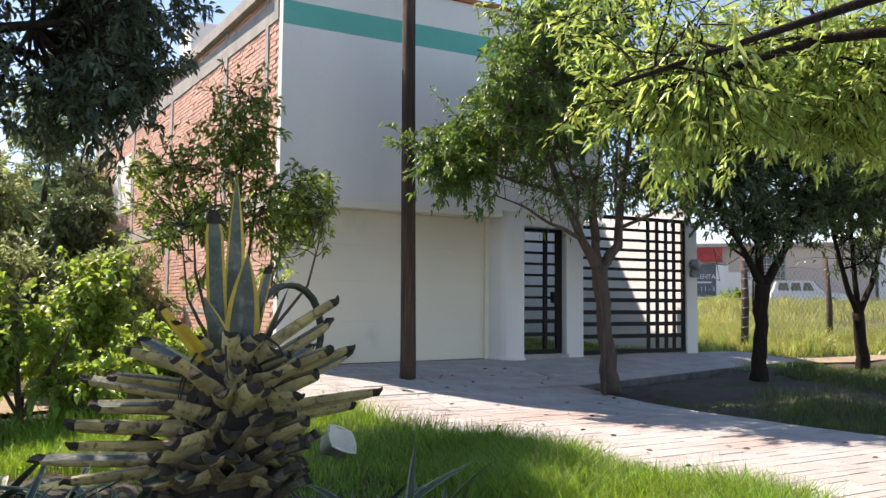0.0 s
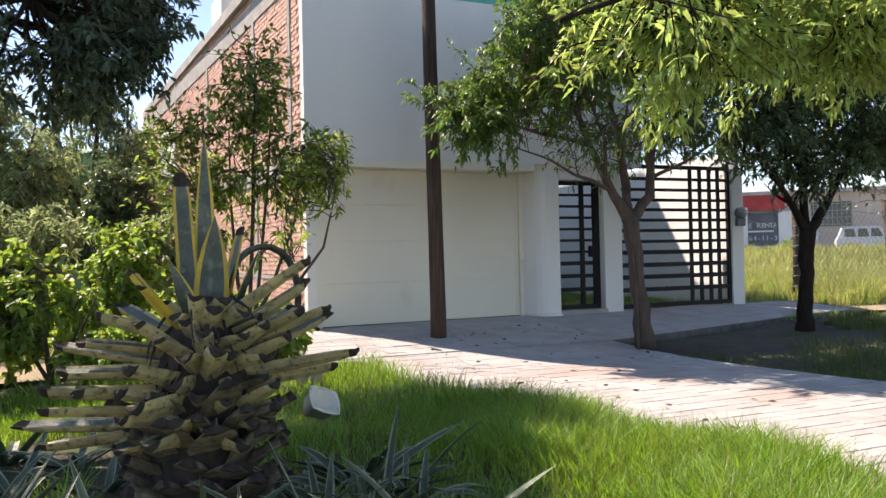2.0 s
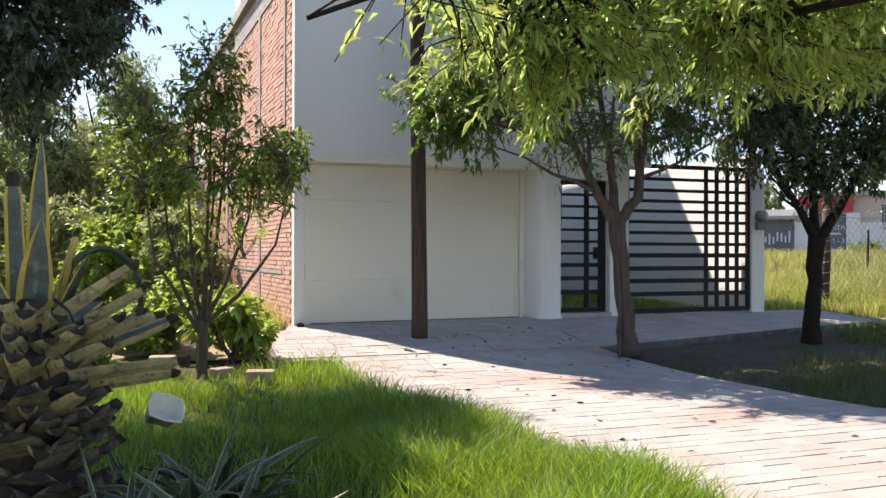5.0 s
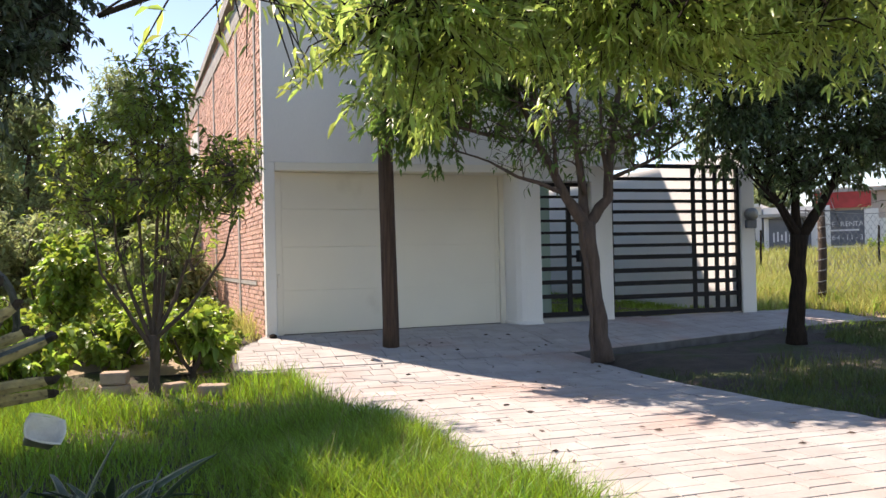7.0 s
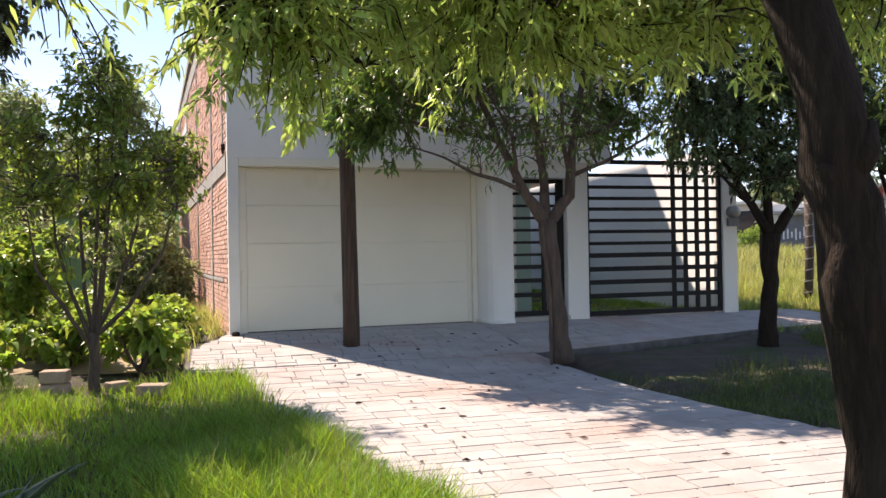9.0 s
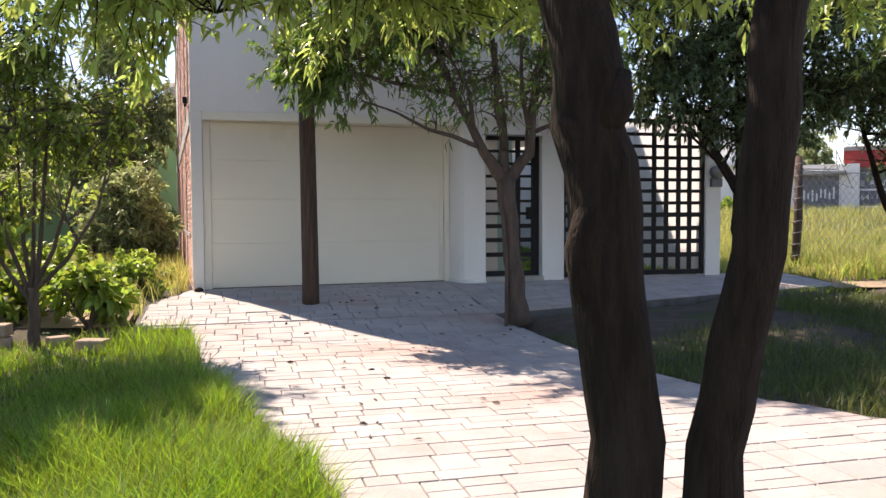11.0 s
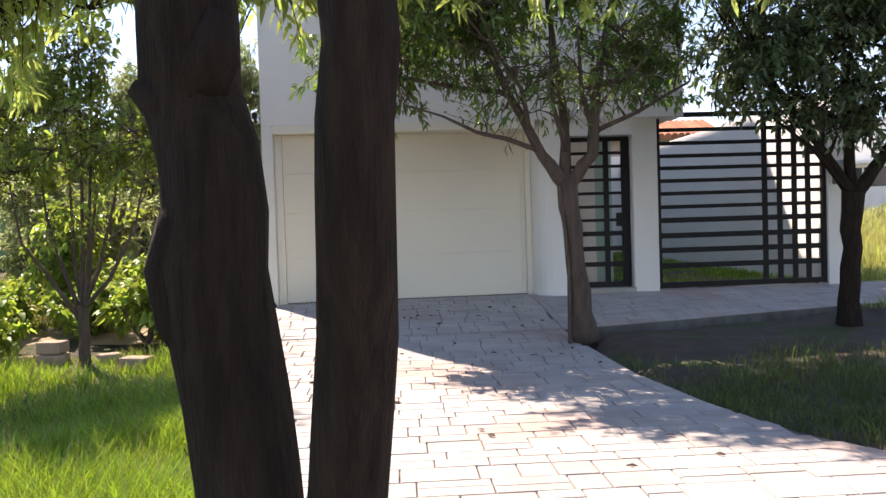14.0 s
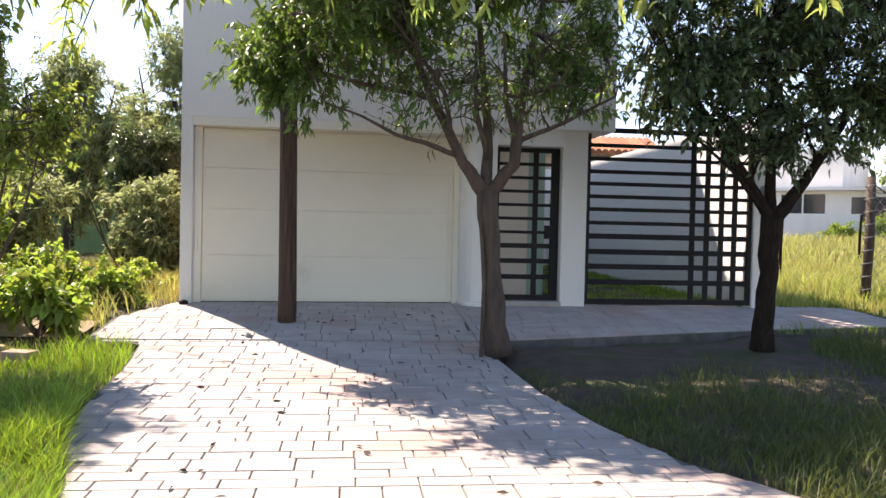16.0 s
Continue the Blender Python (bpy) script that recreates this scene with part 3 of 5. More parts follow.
tree("ash_tree", "young ash tree with grey trunk forking low, dense green crown", 11,
     [[((7.10, 8.80, -0.02), 0.15), ((7.06, 8.80, 0.3), 0.118), ((7.02, 8.83, 1.0), 0.10), ((6.95, 8.86, 1.75), 0.115)],
      [((6.95, 8.86, 1.7), 0.085), ((6.68, 8.86, 2.05), 0.06), ((6.35, 8.9, 2.7), 0.045), ((6.0, 8.9, 3.5), 0.03)],
      [((6.95, 8.86, 1.7), 0.08), ((7.22, 8.8, 2.05), 0.065), ((7.30, 8.8, 2.8), 0.05), ((7.5, 8.8, 3.8), 0.03)],
      [((6.95, 8.88, 1.75), 0.07), ((6.98, 9.05, 2.4), 0.05), ((6.9, 9.2, 3.4), 0.035), ((6.8, 9.2, 4.3), 0.02)],
      [((6.62, 8.86, 2.12), 0.03), ((6.25, 8.78, 2.24), 0.026), ((5.95, 8.7, 2.30), 0.02), ((5.6, 8.7, 2.48), 0.014), ((5.2, 8.8, 2.62), 0.009)],
      [((6.3, 8.9, 2.75), 0.03), ((5.7, 9.0, 2.85), 0.024), ((5.0, 9.0, 3.0), 0.014)],
      [((6.55, 8.86, 2.3), 0.03), ((6.45, 8.7, 2.75), 0.022), ((6.1, 8.5, 3.2), 0.014)],
      [((6.96, 8.9, 2.1), 0.035), ((6.8, 8.8, 2.6), 0.026), ((6.75, 8.6, 3.3), 0.014)],
      [((7.25, 8.8, 2.25), 0.035), ((7.1, 8.7, 2.7), 0.026), ((7.05, 8.6, 3.4), 0.014)],
      [((7.28, 8.8, 2.3), 0.03), ((7.75, 8.7, 2.5), 0.022), ((8.3, 8.7, 2.8), 0.014)]],
     [((4.85, 9.0, 3.2), (0.85, 0.75, 0.7), 190), ((5.9, 8.9, 3.75), (1.1, 1.0, 1.05), 280), ((5.7, 8.2, 4.6), (1.0, 0.8, 0.75), 190), ((5.2, 8.1, 3.8), (0.8, 0.7, 0.6), 110), ((7.0, 8.9, 4.2), (1.15, 1.1, 0.95), 170), ((7.9, 8.8, 3.2), (0.9, 0.8, 0.85), 80), ((6.6, 8.7, 2.85), (1.5, 0.9, 0.55), 150, 5), ((7.6, 8.8, 3.0), (1.0, 0.8, 0.6), 90, 6), ((6.5, 8.9, 5.0), (1.3, 1.2, 0.75), 250), ((8.0, 9.0, 4.5), (1.0, 1.0, 0.9), 140)],
     M_LEAF, M_BARK2, (0.07, 0.12), 0.36, 26)
stake = thing("tree_stake", (6.88, 8.72, 0.0), "slim grey wooden stake leaning on the trunk", "stake")
part("pole", Geo().tube([(6.90, 8.70, -0.02), (6.92, 8.74, 0.8), (6.85, 8.78, 1.7)], [0.022, 0.02, 0.018], 8), M_BARK2, stake)

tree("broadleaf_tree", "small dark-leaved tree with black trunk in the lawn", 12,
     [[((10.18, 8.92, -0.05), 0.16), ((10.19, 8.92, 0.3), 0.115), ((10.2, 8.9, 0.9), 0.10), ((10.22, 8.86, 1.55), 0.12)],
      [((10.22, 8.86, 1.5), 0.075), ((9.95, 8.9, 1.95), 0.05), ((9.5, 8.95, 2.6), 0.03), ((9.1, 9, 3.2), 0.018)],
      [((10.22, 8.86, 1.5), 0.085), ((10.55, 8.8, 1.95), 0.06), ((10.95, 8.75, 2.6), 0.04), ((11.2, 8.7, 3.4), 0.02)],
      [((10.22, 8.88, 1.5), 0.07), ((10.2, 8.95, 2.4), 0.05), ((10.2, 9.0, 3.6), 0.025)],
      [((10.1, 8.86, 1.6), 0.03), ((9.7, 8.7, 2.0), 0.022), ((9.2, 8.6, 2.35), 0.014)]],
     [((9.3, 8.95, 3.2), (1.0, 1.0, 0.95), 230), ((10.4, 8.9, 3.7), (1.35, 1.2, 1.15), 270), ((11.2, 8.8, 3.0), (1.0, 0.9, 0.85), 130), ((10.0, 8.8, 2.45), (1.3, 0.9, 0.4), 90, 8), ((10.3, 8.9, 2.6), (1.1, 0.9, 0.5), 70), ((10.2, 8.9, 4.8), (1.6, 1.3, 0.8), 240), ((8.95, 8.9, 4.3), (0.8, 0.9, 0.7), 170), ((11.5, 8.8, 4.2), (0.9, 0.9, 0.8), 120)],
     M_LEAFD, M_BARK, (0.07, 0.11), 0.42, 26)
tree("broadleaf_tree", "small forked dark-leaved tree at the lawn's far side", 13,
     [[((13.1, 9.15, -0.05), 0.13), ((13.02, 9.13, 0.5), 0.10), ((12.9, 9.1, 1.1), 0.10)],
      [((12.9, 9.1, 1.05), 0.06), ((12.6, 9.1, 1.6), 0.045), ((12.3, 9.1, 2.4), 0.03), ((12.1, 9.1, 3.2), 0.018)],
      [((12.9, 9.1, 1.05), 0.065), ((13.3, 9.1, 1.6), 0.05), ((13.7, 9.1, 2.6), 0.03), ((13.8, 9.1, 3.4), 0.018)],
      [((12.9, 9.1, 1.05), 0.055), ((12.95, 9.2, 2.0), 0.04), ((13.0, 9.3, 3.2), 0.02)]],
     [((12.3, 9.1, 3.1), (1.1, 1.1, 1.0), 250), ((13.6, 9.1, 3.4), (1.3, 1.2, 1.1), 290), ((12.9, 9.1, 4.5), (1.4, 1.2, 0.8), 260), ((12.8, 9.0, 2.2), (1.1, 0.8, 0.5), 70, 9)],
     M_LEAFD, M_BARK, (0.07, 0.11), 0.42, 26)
tree("sunlit_tree", "slender tree with bright yellow-green leaves on the lawn", 17,
     [[((12.6, 6.6, -0.08), 0.07), ((12.5, 6.7, 1.2), 0.055), ((12.2, 6.9, 2.6), 0.04), ((11.6, 7.1, 3.4), 0.02)],
      [((12.3, 6.85, 2.3), 0.03), ((12.7, 6.9, 3.2), 0.02), ((13.0, 6.9, 4.0), 0.012)]],
     [((11.3, 7.2, 3.45), (0.9, 0.7, 0.5), 80), ((12.5, 6.9, 3.9), (1.0, 0.9, 0.8), 110)],
     M_LEAFL, M_BARK2, (0.09, 0.14), 0.34, 24)

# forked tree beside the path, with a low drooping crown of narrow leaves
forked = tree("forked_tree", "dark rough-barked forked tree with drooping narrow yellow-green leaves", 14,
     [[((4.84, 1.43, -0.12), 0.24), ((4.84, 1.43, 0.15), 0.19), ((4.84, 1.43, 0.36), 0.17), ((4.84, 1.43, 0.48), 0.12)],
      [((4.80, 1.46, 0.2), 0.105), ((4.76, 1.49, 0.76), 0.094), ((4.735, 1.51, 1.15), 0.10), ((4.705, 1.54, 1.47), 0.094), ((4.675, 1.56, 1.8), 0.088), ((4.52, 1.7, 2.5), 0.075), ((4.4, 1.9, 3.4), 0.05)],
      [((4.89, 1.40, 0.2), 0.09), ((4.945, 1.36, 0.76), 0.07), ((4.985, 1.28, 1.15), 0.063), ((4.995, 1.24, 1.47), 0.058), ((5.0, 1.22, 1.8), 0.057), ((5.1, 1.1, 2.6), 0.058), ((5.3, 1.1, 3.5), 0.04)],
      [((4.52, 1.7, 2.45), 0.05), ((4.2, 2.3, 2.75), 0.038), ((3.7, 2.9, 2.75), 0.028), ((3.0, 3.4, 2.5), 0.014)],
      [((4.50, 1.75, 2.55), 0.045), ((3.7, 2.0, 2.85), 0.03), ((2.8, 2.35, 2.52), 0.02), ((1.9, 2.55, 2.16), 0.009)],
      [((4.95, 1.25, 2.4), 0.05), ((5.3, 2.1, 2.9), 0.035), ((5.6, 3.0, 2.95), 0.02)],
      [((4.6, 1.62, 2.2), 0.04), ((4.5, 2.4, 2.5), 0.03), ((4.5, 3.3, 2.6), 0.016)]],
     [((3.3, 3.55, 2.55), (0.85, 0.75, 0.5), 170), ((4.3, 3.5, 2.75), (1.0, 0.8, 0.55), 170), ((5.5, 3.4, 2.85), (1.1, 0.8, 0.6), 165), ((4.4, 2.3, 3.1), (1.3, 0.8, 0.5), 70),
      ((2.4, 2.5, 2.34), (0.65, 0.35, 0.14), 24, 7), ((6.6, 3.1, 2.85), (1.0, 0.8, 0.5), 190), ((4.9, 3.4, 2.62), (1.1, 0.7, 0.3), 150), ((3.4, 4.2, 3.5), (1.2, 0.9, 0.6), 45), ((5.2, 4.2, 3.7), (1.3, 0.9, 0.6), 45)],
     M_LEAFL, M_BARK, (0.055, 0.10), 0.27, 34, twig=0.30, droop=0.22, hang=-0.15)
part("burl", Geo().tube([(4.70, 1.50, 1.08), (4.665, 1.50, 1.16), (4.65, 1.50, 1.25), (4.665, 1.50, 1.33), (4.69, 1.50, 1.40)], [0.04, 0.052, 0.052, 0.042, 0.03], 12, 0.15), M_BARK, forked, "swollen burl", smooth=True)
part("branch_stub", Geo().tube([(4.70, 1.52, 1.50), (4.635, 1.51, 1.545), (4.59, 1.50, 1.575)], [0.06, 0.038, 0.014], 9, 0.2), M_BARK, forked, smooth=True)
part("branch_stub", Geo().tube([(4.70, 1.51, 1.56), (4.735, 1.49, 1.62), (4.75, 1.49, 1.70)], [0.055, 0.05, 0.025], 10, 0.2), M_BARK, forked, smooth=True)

# young tree by the agave
stems = [[((1.76, 8.60, -0.12), 0.062), ((1.77, 8.60, 0.25), 0.055), ((1.77, 8.58, 0.6), 0.055)]]
rnd = random.Random(5)
for dx, dy, h in ((-0.45, 0.1, 2.2), (-0.2, 0.2, 2.7), (0.05, 0.0, 3.3), (0.2, -0.1, 3.0), (0.5, -0.2, 2.4), (0.8, -0.4, 2.0), (-0.6, -0.2, 1.8), (0.1, 0.25, 2.6)):
    stems.append([((1.77, 8.58, rnd.uniform(0.25, 0.58)), 0.026), ((1.77 + dx * 0.45, 8.58 + dy * 0.5, 0.95 + rnd.uniform(-0.1, 0.1)), 0.02), ((1.8 + dx * 0.85, 8.55 + dy, h * 0.7), 0.013), ((1.82 + dx, 8.52 + dy, h), 0.006)])
tree("young_tree", "slender multi-stemmed young tree with glossy green leaves", 15, stems,
     [((1.85, 8.5, 3.0), (0.42, 0.42, 0.95), 150), ((1.35, 8.55, 2.2), (0.85, 0.8, 0.65), 120), ((2.3, 8.4, 2.15), (0.75, 0.7, 0.55), 120), ((1.8, 8.5, 1.5), (0.95, 0.8, 0.4), 26), ((2.6, 8.5, 2.35), (0.42, 0.5, 0.34), 60), ((1.1, 8.5, 2.6), (0.5, 0.5, 0.3), 40)],
     M_LEAFY, M_BARK2, (0.06, 0.105), 0.42, 11, twig=0.2, droop=0.25, limb_r=0.008, shell_bias=0.4)


tree("shade_tree", "large dark tree overhanging with dense blue-green foliage, its unseen top added for shade", 16,
     [[((-2.2, 7.6, -0.1), 0.2), ((-2.1, 7.6, 1.5), 0.16), ((-1.8, 7.6, 2.8), 0.13)],
      [((-1.8, 7.6, 2.7), 0.1), ((-1.0, 7.4, 3.3), 0.06), ((0.2, 7.3, 3.6), 0.03)],
      [((-1.8, 7.6, 2.7), 0.1), ((-1.7, 7.6, 4.0), 0.06), ((-1.3, 7.6, 5.2), 0.03)]],
     # Clumps centred above z 5 are unseen, added to shade the lawn.
     [((-1.0, 7.4, 3.0), (1.2, 1.1, 0.9), 170), ((0.25, 7.6, 3.1), (0.8, 0.85, 0.7), 150), ((0.2, 7.6, 4.3), (1.05, 1.0, 1.0), 220), ((-1.0, 7.5, 4.7), (1.5, 1.2, 1.0), 240), ((-2.4, 7.5, 3.6), (1.2, 1.2, 1.3), 160), ((0.6, 8.8, 4.0), (0.75, 0.95, 1.0), 200), ((-1.4, 8.8, 6.2), (1.3, 1.2, 0.9), 260), ((0.65, 9.8, 5.5), (0.95, 0.95, 0.75), 250), ((-0.9, 7.5, 5.7), (0.8, 0.8, 0.65), 280), ((-1.0, 9.1, 5.95), (1.15, 1.1, 0.7), 480), ((-0.4, 8.4, 5.7), (0.8, 0.8, 0.65), 330), ((0.3, 9.1, 5.75), (0.8, 0.8, 0.65), 330), ((0.85, 9.75, 5.75), (0.8, 0.8, 0.65), 280)],
     M_LEAFB, M_BARK, (0.07, 0.11), 0.4, 26)


def shrub(label, at, rad, seed, leaf_mat, sprays, leaf_len, ratio=0.5, name="shrub", top=None):
    x, y = at
    z0 = float(gz(x, y)) - 0.04
    rnd = random.Random(seed)
    h = rad[2]
    stems = [[((x, y, z0), 0.04), ((x, y, z0 + h * 0.35), 0.03)]]
    for i in range(5):
        a = i * 1.26 + rnd.random()
        stems.append([((x, y, z0 + 0.05), 0.025), ((x + 0.3 * rad[0] * math.cos(a), y + 0.3 * rad[1] * math.sin(a), z0 + h * 0.5), 0.018), ((x + 0.6 * rad[0] * math.cos(a), y + 0.6 * rad[1] * math.sin(a), z0 + h * (1 + rnd.uniform(-0.2, 0.3))), 0.008)])
    blobs = []
    for i in range(5):
        blobs.append(((x + rnd.uniform(-0.5, 0.5) * rad[0], y + rnd.uniform(-0.5, 0.5) * rad[1], z0 + h * rnd.uniform(0.45, 1.3)), (rad[0] * 0.6, rad[1] * 0.6, h * 0.55), sprays // 5))
    return tree(name, label, seed, stems, blobs, leaf_mat, M_BARK2, leaf_len, ratio, 20, twig=0.2, kind_cat="shrub", limb_r=0.012, hang=0.0)


shrub("leafy green shrub climbing beside the agave", (-0.15, 9.2), (0.75, 0.6, 0.85), 21, M_LEAFS, 150, (0.07, 0.13), 0.7)
shrub("bright green vine-covered shrub", (0.35, 11.2), (0.8, 0.7, 0.95), 22, M_LEAFS, 150, (0.08, 0.13), 0.7)
shrub("tall leafy shrub with bright leaves", (-1.2, 9.0), (0.9, 0.7, 1.0), 23, M_LEAFS, 150, (0.08, 0.13), 0.7)
shrub("broad-leaved weed by the driveway edge", (2.15, 9.45), (0.45, 0.4, 0.42), 24, M_LEAFS, 45, (0.10, 0.19), 0.6)
shrub("low broad-leaved weed beside the young tree", (1.3, 10.0), (0.6, 0.45, 0.42), 25, M_LEAFS, 55, (0.10, 0.17), 0.6)
shrub("low weed clump near the path", (0.4, 9.0), (0.55, 0.45, 0.4), 26, M_LEAFS, 50, (0.09, 0.16), 0.6)
for k, (x, y, r, h) in enumerate(((2.35, 11.4, 0.4, 0.28), (1.5, 11.9, 0.6, 0.4), (2.3, 13.0, 0.45, 0.35), (1.0, 12.8, 0.6, 0.4), (0.2, 10.3, 0.5, 0.4))):
    shrub("low leafy weed among the sunlit grass", (x, y), (r, r * 0.8, h), 80 + k, M_LEAFS, 45, (0.08, 0.15), 0.55, "weed")
shrub("dense dark green bush against the brick wall", (1.2, 19.6), (1.3, 1.2, 2.0), 31, M_LEAFD, 600, (0.12, 0.2), 0.3, "bush")
shrub("dense grey-green feathery bush", (1.0, 17.0), (1.6, 1.2, 1.45), 27, M_FAR, 620, (0.13, 0.22), 0.26, "bush")
shrub("dense grey-green feathery bush", (-1.3, 16.5), (1.7, 1.2, 1.45), 28, M_FAR, 620, (0.13, 0.22), 0.26, "bush")
shrub("dark green bush before the painted wall", (-4.6, 17.0), (1.7, 1.4, 1.5), 29, M_LEAFD, 380, (0.09, 0.15), 0.4, "bush")
shrub("dark bush beneath the green wall", (1.0, 23.0), (1.3, 1.2, 1.2), 30, M_LEAFD, 300, (0.1, 0.16), 0.4, "bush")
for i, (x, y, h) in enumerate(((-2.2, 23.5, 6.3), (-5.5, 25.0, 7.0), (0.3, 25.5, 7.5), (-8.5, 22.0, 6.5))):
    tree("far_tree", "tall airy pale green tree beyond the lot", 40 + i,
         [[((x, y, 0.1), 0.16), ((x, y, h * 0.3), 0.11), ((x + 0.2, y, h * 0.7), 0.06)],
          [((x, y, h * 0.3), 0.07), ((x + 0.9, y, h * 0.6), 0.04), ((x + 1.2, y, h * 0.8), 0.02)],
          [((x, y, h * 0.3), 0.07), ((x - 0.9, y, h * 0.6), 0.04), ((x - 1.2, y, h * 0.8), 0.02)]],
         [((x, y, h * 0.82), (1.2, 1.2, h * 0.22), 200), ((x + 1.0, y, h * 0.58), (1.2, 1.1, h * 0.24), 190), ((x - 1.1, y, h * 0.55), (1.2, 1.1, h * 0.24), 190), ((x, y, h * 0.35), (1.6, 1.2, h * 0.22), 190)],
         M_FAR, M_BARK2, (0.13, 0.22), 0.32, 22, twig=0.4)
solid("wall_green", Geo().box(-16, 2.6, 30, 30.25, -0.2, 5.1, 0.02), M_GREENWALL, "green painted boundary wall behind the bushes", "wall", kind="structure")
solid("rooftop_tank", Geo().tube([(1.75, 31.5, 5.0), (1.75, 31.5, 6.0), (1.75, 31.5, 6.15), (1.75, 31.5, 6.25)], [0.55, 0.55, 0.4, 0.15], 16).box(0.6, 2.9, 30.3, 33, 0, 5.0), M_CONC, "grey water tank on a roof block", "tank")

# ---- agave ----
AX, AY = 0.76, 4.24
agave = thing("agave", (AX, AY, -0.1), "large pruned variegated agave with cut leaf stubs on a scaly trunk", "agave")


def agave_leaf(name, base, way, length, width, curl=0.0, cut=True, label="", parent=None, twist=0.0, mats=None, thick=1.0):
    """A thick channelled leaf with yellow margins; cut off with a withered end, or ending in a point."""
    way = Vector(way).normalized()
    side = way.cross(Vector((0, 0, 1)))
    if side.length < 0.1:
        side = Vector((1, 0, 0))
    side.normalize()
    side = Matrix.Rotation(twist, 3, way) @ side
    up = side.cross(way)
    g = Geo()
    prof = ((-1, 0.30), (-0.70, 0.12), (0, -0.02), (0.70, 0.12), (1, 0.30))
    stops = (0, 0.15, 0.3, 0.48, 0.66, 0.82, 0.9, 0.96, 1.0) if cut else (0, 0.14, 0.3, 0.45, 0.6, 0.74, 0.86, 0.95, 1.0)
    wither = (0.92, 0.8, 0.42)
    V = []
    for i, t in enumerate(stops):
        if cut:
            wd = width * 0.5 * (1.1 - 0.22 * t)
            if i > 5:
                wd *= wither[i - 6] * rnd.uniform(0.85, 1.1)
        else:
            wd = width * 0.5 * ((0.9 + 0.35 * math.sin(t * 2.4)) * (1 - t ** 2.5) + 0.03)
        c = Vector(base) + way * length * t + Vector((0, 0, -1)) * curl * length * t * t + way * (-0.3 * curl * length * t * t)
        if cut and i > 6:
            c += up * rnd.uniform(-0.012, 0.016)
        th = wd * (0.95 - 0.25 * t) * thick
        for s, h in prof:
            V.append(c + side * s * wd + up * h * wd)
        for s, h in reversed(prof):
            V.append(c + side * s * wd * 0.94 + up * (h * wd * 0.9 - th * (1 - 0.75 * abs(s) ** 2)))
    m = 10
    for i in range(len(stops) - 1):
        for j in range(m):
            k = (j + 1) % m
            g.f.append((i * m + j, i * m + k, (i + 1) * m + k, (i + 1) * m + j))
            g.m.append(2 if cut and i > 5 else 0 if j in ((1, 2) if cut else (1, 2, 5, 6, 7, 8)) else 1)
    g.f.append(tuple((len(stops) - 1) * m + j for j in range(m)))
    g.m.append(2)
    g.v = [tuple(v) for v in V]
    return part(name, g, mats or (M_AG, M_AGY, M_AGB), parent or agave, label)


rnd = random.Random(8)
part("trunk", Geo().tube([(AX, AY, -0.15), (AX, AY, 0.1), (AX, AY, 0.4), (AX, AY, 0.65), (AX, AY, 0.9), (AX, AY + 0.02, 1.08)], [0.22, 0.26, 0.26, 0.24, 0.18, 0.08], 18, 0.12), M_AGB, agave, smooth=True)
golden = 2.39996
# overlapping dry leaf bases up the trunk
for i in range(60):
    f = i / 59
    z = -0.04 + 0.58 * f + rnd.uniform(-0.03, 0.03)
    a = i * golden
    r = 0.235
    b = Vector((AX + math.cos(a) * r, AY + math.sin(a) * r, z))
    L, wd = rnd.uniform(0.11, 0.25), rnd.uniform(0.065, 0.115)
    d = Vector((math.cos(a) * 0.75, math.sin(a) * 0.75, rnd.uniform(0.3, 0.8))).normalized()
    s = Vector((-math.sin(a), math.cos(a), rnd.uniform(-0.25, 0.25))).normalized()
    u = s.cross(d)
    V = []
    for t, ww in ((0, 0.9), (0.35, 1.1), (0.7, 0.95), (0.9, 0.62), (1, 0.3)):
        c = b + d * L * t + Vector((math.cos(a), math.sin(a), 0)) * 0.05 * t * t
        V += [c - s * wd * ww, c - s * wd * ww * 0.55 - u * 0.03, c - u * 0.042, c + s * wd * ww * 0.55 - u * 0.03, c + s * wd * ww, c + u * 0.012]
    scale = Geo()
    scale.add(V[:24], [(k * 6 + j, k * 6 + (j + 1) % 6, k * 6 + 6 + (j + 1) % 6, k * 6 + 6 + j) for k in range(3) for j in range(6)], 0)
    scale.add(V[18:], [(j, (j + 1) % 6, 6 + (j + 1) % 6, 6 + j) for j in range(6)] + [tuple(range(6, 12))], 1)
    part("scale", scale, (M_AGS, M_AGB), agave)
